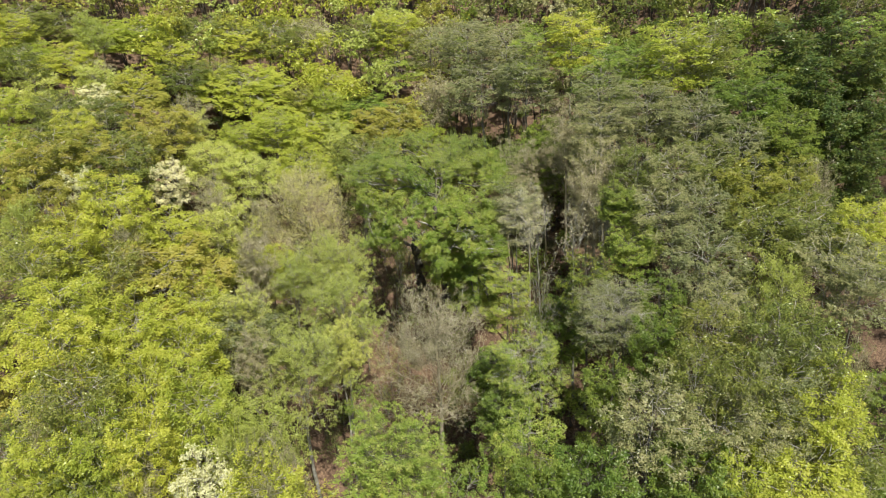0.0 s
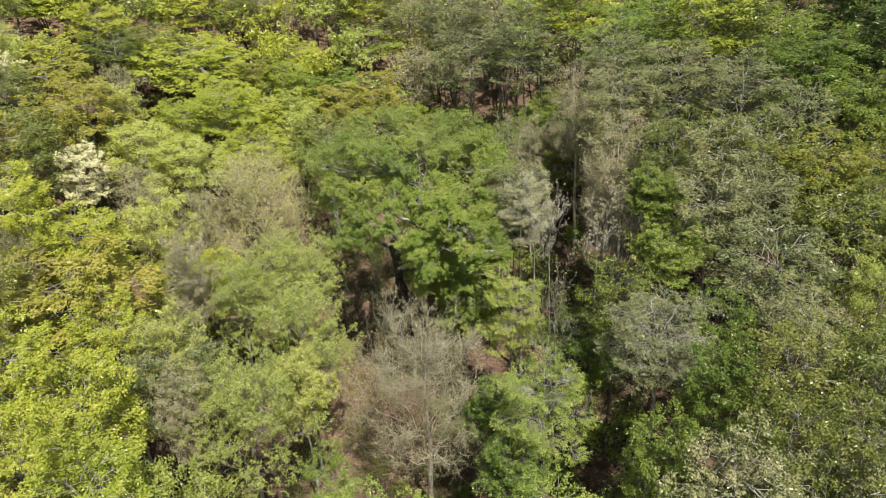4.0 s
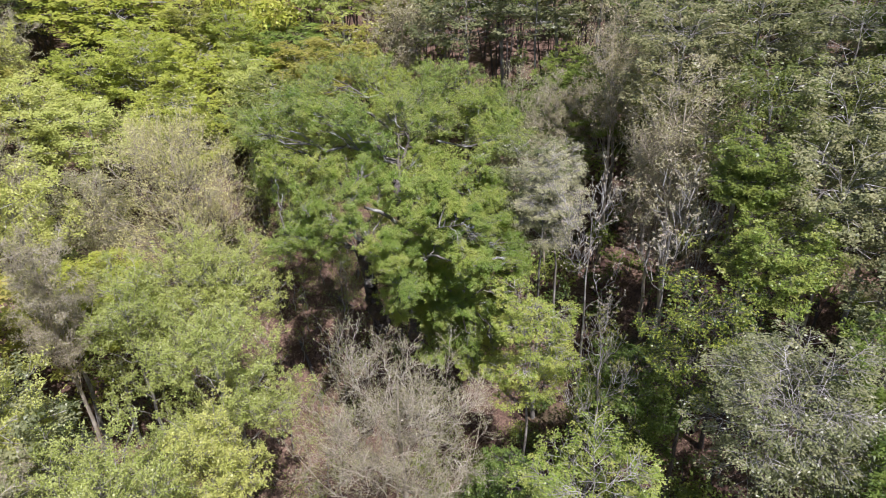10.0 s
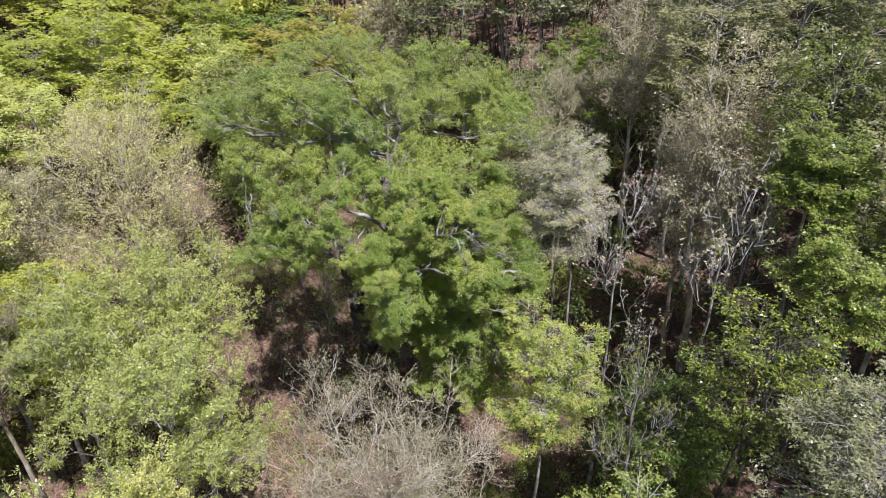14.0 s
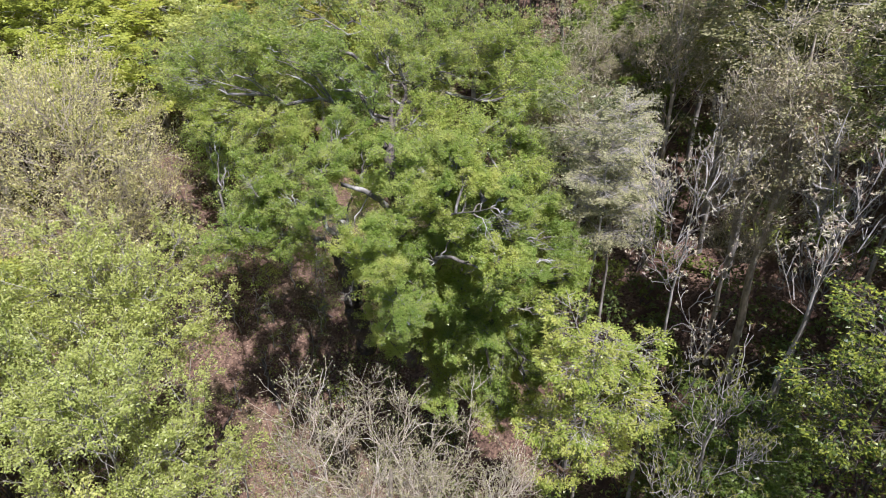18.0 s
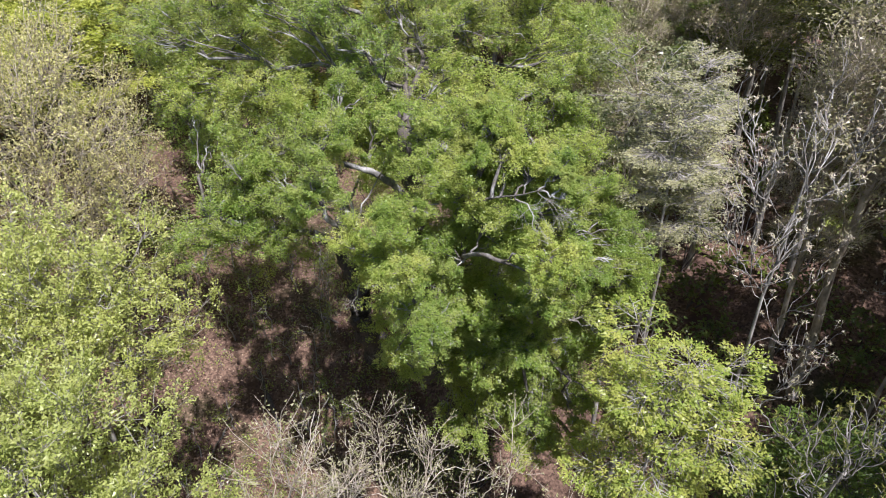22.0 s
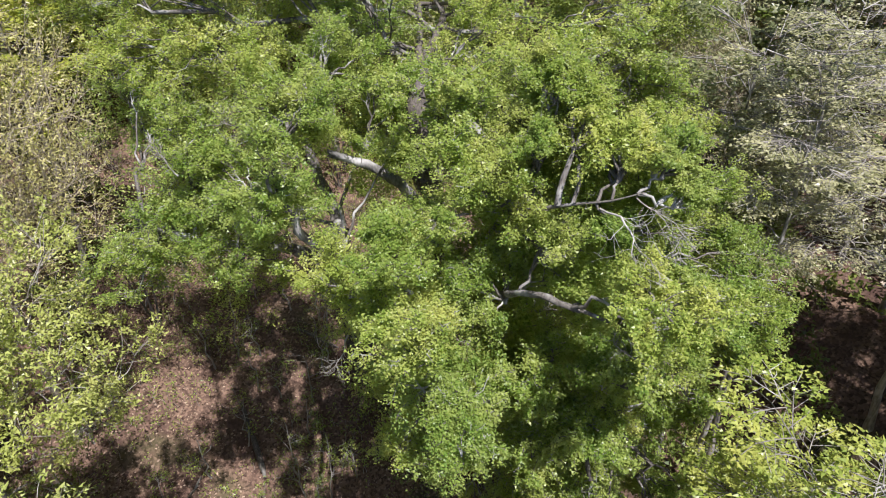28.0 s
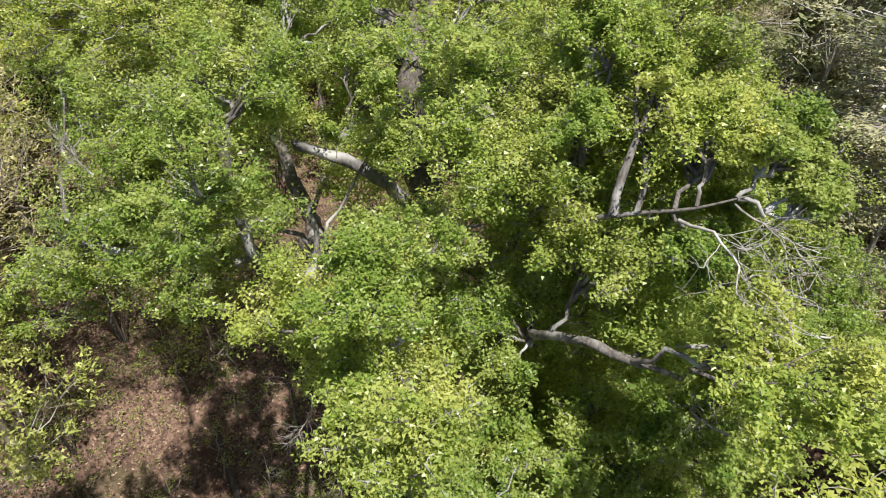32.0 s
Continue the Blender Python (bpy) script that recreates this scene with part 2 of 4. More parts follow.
def shoots(lines, radii, count, length, angle, g, first=0.3, rise=0.25, flat=1.0, m=5, thin=0.5, least=0.006):
    """Side shoots: from each line count new ones leave at about angle, fan outwards and turn up towards the light."""
    n, pm, _ = lines.shape
    who = np.repeat(np.arange(n), count)
    u = g.uniform(first, 1.0, len(who))
    u[::count] = 1.0
    x = u * (pm - 1)
    lo = np.minimum(x.astype(int), pm - 2)
    w = (x - lo)[:, None]
    start = lines[who, lo] * (1 - w) + lines[who, lo + 1] * w
    tan = unit(lines[who, lo + 1] - lines[who, lo])
    side = unit(np.cross(tan, g.normal(0, 1, tan.shape)))
    a = np.radians(g.normal(angle, 12, len(who)))[:, None] * np.where(u > 0.99, 0.35, 1.0)[:, None]
    way = unit(tan * np.cos(a) + side * np.sin(a))
    way[:, 2] = way[:, 2] * flat + rise * 0.5
    way = unit(way)
    size = (length * g.uniform(0.6, 1.25, len(who)) * (1.2 - 0.5 * u))[:, None, None]
    t = np.linspace(0, 1, m)[None, :, None]
    curl = g.normal(0, 0.16, (len(who), 1, 3)) + np.array([0, 0, rise * flat])
    out = start[:, None] + size * (way[:, None] * t + curl * t ** 2 + np.cumsum(g.normal(0, 0.06, (len(who), m, 3)), 1) * np.minimum(t * 4, 1))
    r = np.maximum((radii[who, lo] * thin)[:, None] * np.linspace(1, 0.4, m)[None], least)
    return out, r


def fans(lines, radii, count, length, angle, g, first=0.25, m=5, thin=0.5, least=0.006, tilt=0.10, sag=0.10):
    """Side shoots that spread left and right of each line in one flat spray, as on hornbeam and maple boughs."""
    n, pm, _ = lines.shape
    who = np.repeat(np.arange(n), count)
    k = np.tile(np.arange(count), n)
    u = first + (1 - first) * (k + g.uniform(0.1, 0.9, len(who))) / count
    u[::count] = 1.0
    x = u * (pm - 1)
    lo = np.minimum(x.astype(int), pm - 2)
    w = (x - lo)[:, None]
    start = lines[who, lo] * (1 - w) + lines[who, lo + 1] * w
    tan = unit((lines[who, lo + 1] - lines[who, lo]) * np.array([1, 1, 0.45]))
    side = unit(np.cross(tan, np.array([0, 0, 1.0])) + g.normal(0, tilt, tan.shape)) * np.where(k % 2, 1.0, -1.0)[:, None]
    a = np.radians(g.normal(angle, 10, len(who)))[:, None] * np.where(u > 0.99, 0.2, 1.0)[:, None]
    way = unit(tan * np.cos(a) + side * np.sin(a))
    size = (length * g.uniform(0.65, 1.25, len(who)) * (1.25 - 0.6 * u))[:, None, None]
    t = np.linspace(0, 1, m)[None, :, None]
    curl = g.normal(0, 0.12, (len(who), 1, 3)) * np.array([1, 1, 0.5]) - np.array([0, 0, sag])
    out = start[:, None] + size * (way[:, None] * t + curl * t ** 2)
    r = np.maximum((radii[who, lo] * thin)[:, None] * np.linspace(1, 0.4, m)[None], least)
    return out, r


def tier_limbs(g, height, radius, count, low, trunk):
    """Boughs in tiers up the stem: each leaves it rising, arches over and runs out level."""
    h = (np.arange(count) + 0.5) / count
    turn = np.arange(count) * 2.39996 + g.uniform(0, 6.28)
    prof = np.sqrt(np.clip(1 - ((h - 0.30) / 0.76) ** 2, 0.06, 1))
    d = radius * prof * g.uniform(0.50, 0.90, count)
    z = height * (low + (0.975 - low) * h) + g.normal(0, 0.012, count) * height
    at = np.clip(z - 0.45 * d - 0.01 * height, 0.1 * height, 0.86 * height)
    org = np.stack([np.interp(at, trunk[:, 2], trunk[:, j]) for j in range(3)], 1)
    ends = np.stack([org[:, 0] + np.cos(turn) * d, org[:, 1] + np.sin(turn) * d, z], 1)
    return bend(org, ends, 10, g.uniform(0.02, 0.13, count), 0.022, g), at / (0.88 * height)


def crown_clumps(g, height, radius, count, base=0.42, flat=0.75, size=0.36, top=1.0):
    """Clumps over a crown that is widest below its middle, with an uneven outline."""
    i = np.arange(count) + 0.5
    h = 1 - i / count * 0.96
    turn = i * 2.39996 + g.uniform(0, 6.28)
    prof = np.sqrt(np.clip(1 - ((h - 0.25) / 0.78) ** 2, 0.05, 1))
    d = radius * prof * g.uniform(0.55, 1.0, count)
    z = height * (base + (top - base) * h) + g.normal(0, 0.03, count) * height
    r = radius * size * g.uniform(0.75, 1.3, count)
    return np.stack([np.cos(turn) * d, np.sin(turn) * d, z - r * 0.5, r, r, r * flat], 1)


KINDS = {
    # leaf, bark, limbs, shoots per limb, twigs per shoot, leaves at full detail, leaf size, flatness, up-facing, crown base, limb spread
    "pale": ("pale", BARK_GREY, 22, 8, 6, 29000, 0.105, 0.65, 0.8, 0.52, 0.42),
    "tan": ("haze", BARK_TAN, 30, 9, 6, 19000, 0.10, 0.9, 0.7, 0.50, 0.36),
    "yellow": ("yellow", BARK_GREY, 34, 8, 6, 36000, 0.12, 0.50, 1.0, 0.52, 0.42),
    "fresh": ("fresh", BARK_GREY, 18, 8, 6, 20000, 0.105, 0.05, 1.4, 0.45, 0.42),
    "silver": ("silver", BARK_GREY, 26, 8, 6, 20000, 0.12, 0.06, 1.7, 0.48, 0.40),
    "olive": ("olive", BARK_GREY, 30, 8, 6, 20000, 0.13, 0.85, 0.9, 0.52, 0.42),
    "dark": ("dark", BARK_DARK, 30, 8, 6, 28000, 0.16, 0.15, 1.0, 0.25, 0.42),
    "bud": ("bud", BARK_TAN, 36, 9, 8, 30000, 0.07, 1.0, 0.4, 0.50, 0.38),
    "orange": ("orange", BARK_GREY, 20, 8, 6, 22000, 0.145, 0.55, 1.0, 0.55, 0.42),
    "white": ("white", BARK_GREY, 20, 8, 6, 22000, 0.14, 0.6, 1.0, 0.6, 0.42),
    "green": ("fresh", BARK_DARK, 26, 8, 6, 30000, 0.12, 0.55, 1.0, 0.45, 0.42),
    "star": ("pink", BARK_GREY, 8, 7, 4, 10000, 0.10, 1.0, 0.6, 0.45, 0.36),
    "dusk": ("olive", BARK_GREY, 12, 6, 4, 9000, 0.11, 1.0, 0.6, 0.45, 0.36),
    "frost": ("frost", BARK_GREY, 20, 9, 7, 22000, 0.08, 0.05, 1.2, 0.40, 0.40),
    "tipped": ("tipped", BARK_DARK, 18, 7, 6, 8000, 0.14, 0.25, 1.0, 0.45, 0.42),
    "mid": ("mid", BARK_DARK, 24, 8, 6, 26000, 0.14, 0.45, 1.0, 0.45, 0.42),
}
LABEL = {
    "pale": "tall sparse tree with small pale green spring leaves and grey twigs",
    "tan": "tall tree with a haze of tan twigs and small pale leaves",
    "star": "open grey-limbed tree with starry tufts of pinkish young leaves",
    "yellow": "broad tree in bright yellow-green spring leaf on the slope",
    "fresh": "tree with layered fresh green foliage and grey branches",
    "silver": "tree with layered grey-green half-opened leaves on fine twigs",
    "olive": "tree with thin olive-brown young leaves and grey branches",
    "dark": "dark green conifer with layered drooping boughs on the slope",
    "bud": "bare tan-twigged tree with buds about to open",
    "orange": "tree with amber-yellow young leaves on the slope",
    "dusk": "open grey-limbed tree with dull olive leaf tufts in the shade",
    "frost": "tree with layered silvery young leaves on pale twigs",
    "tipped": "dark leafy tree with bright yellow-green new tips",
    "mid": "deep green leafy tree on the gully side",
    "white": "small tree covered in creamy white blossom",
    "green": "full mid-green leafy tree with a dark trunk",
}


STARRY = ("star", "dusk")
TIERED = ("yellow", "fresh", "silver", "orange", "frost", "mid", "green", "white", "olive", "tipped")


def tree(kind, seed, height=22.0, radius=3.2, detail=0.30, base=None, limb_scale=1.0):
    """A whole tree of a kind, its foot at the origin. detail below 1: fewer and larger leaves, for far stands."""
    leaf, bark, count, per, tw, total, size, flat, upness, low, clump = KINDS[kind]
    low = base if base is not None else low
    g = np.random.default_rng(seed)
    near = detail >= 0.8
    cl = crown_clumps(g, height, radius, count, low, flat, clump)
    if kind == "dark":
        cl[:, :2] *= np.clip(1.25 - cl[:, 2:3] / height, 0.15, 1)
    root = tagged(new("tree"), LABEL[kind], "tree", "forest trees")
    m = 12
    lean = g.normal(0, 0.25, (1, m, 3)).cumsum(1) * np.array([1, 1, 0]) * 0.3
    zz = np.linspace(-0.8, height * 0.88, m)
    trunk = np.stack([0 * zz, 0 * zz, zz], 1)[None] + lean - lean[:, :1]
    trunk_r = (0.0085 * height * limb_scale) * np.linspace(1, 0.16, m)[None] + np.array([0.10] + [0.0] * (m - 1))
    part("trunk", mesh_from("trunk", *tubes(trunk, trunk_r, 9), bark, True), root)
    frac = np.clip((cl[:, 2] - 0.55 * np.hypot(cl[:, 0], cl[:, 1]) - 0.06 * height) / (height * 0.88), 0.15, 0.93)
    idx = frac * (m - 1)
    lo = idx.astype(int).clip(0, m - 2)
    org = trunk[0, lo] * (1 - (idx - lo))[:, None] + trunk[0, lo + 1] * (idx - lo)[:, None]
    rad = np.interp(frac, np.linspace(0, 1, m), trunk_r[0]) * 0.42
    fan, sub, tip = (per, tw, 3) if near else (max(4, per - 3), max(3, tw - 2), 2)
    cl[:, :2] *= 0.84
    cl[:, 2] -= 0.18 * radius
    nl = max(1, int(round(total * detail / (count * fan * sub * tip))))
    thick = {"bud": 1.2, "tan": 1.2, "star": 1.3, "dusk": 1.2}.get(kind, 1.0)
    limb = bend(org, cl[:, :3] - np.array([0, 0, 0.2]) * cl[:, 3:6], 10, g.uniform(-0.12, 0.06, count), 0.03, g)
    limb_r = (rad * thick)[:, None] * np.linspace(1, 0.35, 10)[None]
    even = min(1.0, 0.25 + flat)
    if kind in TIERED:
        limb, frac = tier_limbs(g, height, radius, count, low, trunk[0])
        limb_r = (np.interp(frac, np.linspace(0, 1, m), trunk_r[0]) * 0.42)[:, None] * np.linspace(1, 0.3, 10)[None]
        tilt = 0.06 + 0.3 * flat
        b2, r2 = fans(limb, limb_r, fan, radius * 0.34, 50, g, 0.12, 6, 0.5, 0.012, tilt)
        b3, r3 = fans(b2, r2, sub, radius * 0.20, 46, g, 0.2, 4, 0.5, 0.008, tilt * 1.5)
        b4, r4 = fans(b3, r3, tip, radius * 0.11, 42, g, 0.3, 3, 0.6, 0.006 if near else 0.010, tilt * 2)
    elif kind in STARRY:
        limb = bend(org, cl[:, :3], 10, g.uniform(-0.20, -0.06, count), 0.035, g)
        limb_r = limb_r * 0.45
        b2, r2 = shoots(limb, limb_r, fan, radius * 0.42, 42, g, 0.35, 0.45, 1.0, 6, 0.55, 0.016)
        b3, r3 = shoots(b2, r2, sub, radius * 0.24, 48, g, 0.3, 0.4, 1.0, 5, 0.6, 0.011)
        b4, r4 = shoots(b3, r3, 2, radius * 0.10, 40, g, 0.6, 0.4, 1.0, 3, 0.7, 0.009)
        nl = 7
    elif kind == "bud":
        fork = np.clip(frac * g.uniform(0.72, 0.95, count), 0.2, 0.9)
        org = np.stack([np.interp(fork * height * 0.88, trunk[0, :, 2], trunk[0, :, j]) for j in range(3)], 1)
        limb = bend(org, cl[:, :3], 10, g.uniform(-0.10, 0.10, count), 0.035, g)
        limb_r = limb_r * 0.6
        b2, r2 = shoots(limb, limb_r, fan, radius * 0.25, 58, g, 0.35, 0.12, 0.9, 6, 0.5, 0.012)
        b3, r3 = shoots(b2, r2, sub, radius * 0.12, 54, g, 0.25, 0.12, 0.9, 4, 0.55, 0.0075)
        b4, r4 = shoots(b3, r3, tip, radius * 0.07, 45, g, 0.25, 0.25, 0.9, 3, 0.7, 0.006 if near else 0.011)
    else:
        b2, r2 = shoots(limb, limb_r, fan, radius * 0.31, 48, g, 0.30, 0.22 * even, even, 6, 0.5, 0.012 * thick)
        b3, r3 = shoots(b2, r2, sub, radius * (0.22 if thick > 1 else 0.17), 46, g, 0.25, 0.2 * even, even, 4, 0.5, 0.008 * thick)
        b4, r4 = shoots(b3, r3, tip, radius * (0.12 if thick > 1 else 0.09), 40, g, 0.3, 0.2, max(even, 0.6), 3, 0.6, (0.006 if near else 0.010) * thick)
    if near:
        for k in range(count):
            v1, f1 = tubes(limb[k:k + 1], limb_r[k:k + 1], 6)
            v2, f2 = tubes(b2[k * fan:(k + 1) * fan], r2[k * fan:(k + 1) * fan], 4)
            part("limb", mesh_from("limb", np.concatenate([v1, v2]), np.concatenate([f1, f2 + len(v1)]), bark, True), root)
        v1, f1 = tubes(b3[:, ::3] if kind != "bud" else b3, r3[:, ::3] if kind != "bud" else r3, 3)
        some = slice(None, None, 1 if kind in ("bud", "star", "dusk") else 3)
        v2, f2 = tubes(b4[some, ::2], r4[some, ::2], 3)
        tagged(part("twig_spray", mesh_from("twig_spray", np.concatenate([v1, v2]), np.concatenate([f1, f2 + len(v1)]), bark), root), kind="stuff")
    else:
        v1, f1 = tubes(limb[:, ::3], limb_r[:, ::3], 4)
        v2, f2 = tubes(b2[:, ::5], r2[:, ::5] * 1.4, 3)
        tagged(part("branching", mesh_from("branching", np.concatenate([v1, v2]), np.concatenate([f1, f2 + len(v1)]), bark, True), root), kind="stuff")
        if kind in ("bud", "tan", "star"):
            tagged(part("twig_spray", mesh_from("twig_spray", *tubes(b3[:, ::3], r3[:, ::3] * 1.25, 3), bark), root), kind="stuff")
    who = np.repeat(np.arange(len(b4)), nl)
    u = g.uniform(0.35, 1.05, (len(who), 1)) if kind not in STARRY else np.ones((len(who), 1))
    loose = np.array([1.0, 1.0, 0.35 + 0.5 * flat]) if kind in TIERED else np.ones(3)
    spots = b4[who, 0] * (1 - u) + b4[who, 2] * u + g.normal(0, 0.02 if kind in STARRY else (0.075 if near else 0.13), (len(who), 3)) * loose
    along = unit(b4[:, 2] - b4[:, 0])[who] if kind not in STARRY else None
    size = size * (1.0 if near else 1.0 / detail ** 0.5)
    tagged(part("crown", mesh_from("crown", *leaf_quads(spots, size, g, upness + (0.8 if kind in TIERED else 0.0), 0.32 if kind in STARRY else 0.6, 0.25, along, True), LEAF[leaf]), root), kind="stuff")
    return root


# ---- ground ----


def ground_z(x, y):
    """A wooded gully that climbs away from the camera, its bed a little left of the middle."""
    bed = -5.0 + 0.05 * (y - 6)
    side = np.sqrt((x - bed) ** 2 + 36.0) - 6.0
    far = np.maximum(y - 60, 0)
    rise = 0.36 * (np.clip(y, -60, 10) - 6) + 0.12 * np.maximum(y - 10, 0) + 0.004 * np.minimum(far, 120) ** 2
    return -13.0 + rise + 0.36 * np.minimum(side, 130) + 0.35 * np.sin(x * 0.35 + 1.3) * np.sin(y * 0.31) + 0.12 * np.sin(x * 1.3) * np.sin(y * 1.1 + 2)


def build_ground():
    a = np.concatenate([np.linspace(-600, -90, 18), np.linspace(-84, 84, 169), np.linspace(90, 600, 18)])
    b = np.concatenate([np.linspace(-500, -70, 16), np.linspace(-64, 100, 165), np.linspace(106, 600, 26)])
    xx, yy = np.meshgrid(a, b)
    v = np.stack([xx, yy, ground_z(xx, yy)], -1).reshape(-1, 3)
    i = np.arange(len(v)).reshape(xx.shape)
    f = np.stack([i[:-1, :-1], i[:-1, 1:], i[1:, 1:], i[1:, :-1]], -1).reshape(-1, 4)
    ob = new("ground", mesh_from("ground", v, f, LITTER, True))
    tagged(ob, "steep wooded gully floor covered in red-brown leaf litter", "ground", kind="structure")


build_ground()

# ---- the old oak ----
OAK = tagged(new("oak_tree"), "huge old oak in fresh green leaf with pale broken limbs", "tree")


def oak_stem(name, pts, r0, r1, label="", sides=12, broken=False, bare=(), bark=BARK_OAK):
    """One trunk or limb of the oak through given points, gnarled and tapered."""
    OAK_OPEN.extend((pts[i], pts[i + 1], r, broken) for i, r in bare)
    pts = np.asarray(pts, float)
    g = np.random.default_rng(int(abs(pts).sum() * 10))
    d = np.r_[0, np.cumsum(np.linalg.norm(np.diff(pts, axis=0), axis=1))]
    m = max(8, int(d[-1] * 5))
    u = np.linspace(0, d[-1], m)
    line = np.stack([np.interp(u, d, pts[:, k]) for k in range(3)], 1)
    for _ in range(2):
        line[1:-1] = (line[:-2] + 2 * line[1:-1] + line[2:]) / 4
    rad = np.linspace(r0, r1, m)
    wander = np.cumsum(g.normal(0, 0.12, (m, 3)), 0)
    line[1:-1] += (g.normal(0, 0.14, (m - 2, 3)) + (wander - np.linspace(0, 1, m)[:, None] * wander[-1])[1:-1]) * rad[1:-1, None]
    rad = rad * (1 + g.normal(0, 0.07, m))
    if not broken:
        rad[-1] *= 0.3
    v, f = tubes(line[None], rad[None], sides)
    v = v + g.normal(0, 1, v.shape) * np.repeat(rad, sides)[:, None] * 0.09
    if broken:
        ring = v[-sides:]
        ring += (line[-1] - line[-2]) / np.linalg.norm(line[-1] - line[-2]) * g.uniform(-0.1, 0.28, (sides, 1))
        v = np.concatenate([v, (line[-1] - 0.1 * unit(line[-1] - line[-2]))[None]])
        top = np.arange(len(v) - 1 - sides, len(v) - 1)
        f = np.concatenate([f, np.stack([top, np.roll(top, -1), np.full(sides, len(v) - 1), np.full(sides, len(v) - 1)], 1)])
        me = bpy.data.meshes.new(name)
        me.from_pydata(v.tolist(), [], [list(dict.fromkeys(q)) for q in f.tolist()])
        me.materials.append(bark)
        me.polygons.foreach_set("use_smooth", [True] * len(me.polygons))
        me.update()
    else:
        me = mesh_from(name, v, f, bark, True)
    part(name, me, OAK, label)
    return line


OAK_OPEN = []


def dead_spray(seed, pts, r, reach):
    """A bleached leafless branch of the oak with its fan of crooked twigs."""
    OAK_OPEN.extend((a, b, 0.09, False) for a, b in zip(pts[:-1], pts[1:]))
    g = np.random.default_rng(seed)
    pts = np.asarray(pts, float)
    u = np.linspace(0, len(pts) - 1, 10)
    line = np.stack([np.interp(u, np.arange(len(pts)), pts[:, k]) for k in range(3)], 1)
    line[1:] += np.cumsum(g.normal(0, 0.02, (9, 3)), 0)
    rad = np.linspace(r, 0.3 * r, 10)
    b, br = shoots(line[None], rad[None], 11, reach, 42, g, 0.2, 0.05, 1.0, 6, 0.3, 0.005)
    c, cr = shoots(b, br, 5, reach * 0.45, 40, g, 0.2, 0.05, 1.0, 4, 0.6, 0.0035)
    v, f = tubes(line[None], rad[None], 7)
    for q in (tubes(b, br, 4), tubes(c, cr, 3)):
        f = np.concatenate([f, q[1] + len(v)])
        v = np.concatenate([v, q[0]])
    part("dead_branch", mesh_from("dead_branch", v, f, BARK_GREY, True), OAK, "pale grey leafless branch with crooked twigs")



def open_to_light(p):
    """Which leaves stay: none grow in front of the bare limbs, which stand in gaps of the crown."""
    keep = np.ones(len(p), bool)
    out = np.array([0.05, -0.84, 0.54])
    for a, b, r, out in [(a, b, r, out) for a, b, r, _ in OAK_OPEN] + [(a, b, (0.8 if dead else 0.35) * r, np.array(sun_dir)) for a, b, r, dead in OAK_OPEN]:
        a, b = np.array(a), np.array(b)
        q = p - a
        u = np.clip(q @ (b - a) / ((b - a) @ (b - a)), 0, 1)
        q = q - u[:, None] * (b - a)
        ahead = q @ out
        off = np.linalg.norm(q - ahead[:, None] * out, axis=1)
        ragged = r * (0.75 + 0.5 * np.sin(p[:, 0] * 5.1 + p[:, 2] * 3.7) * np.sin(p[:, 1] * 4.3 + p[:, 2] * 2.9))
        keep &= (off > ragged) | (ahead < -0.15) | (ahead > 8.0)
    return keep


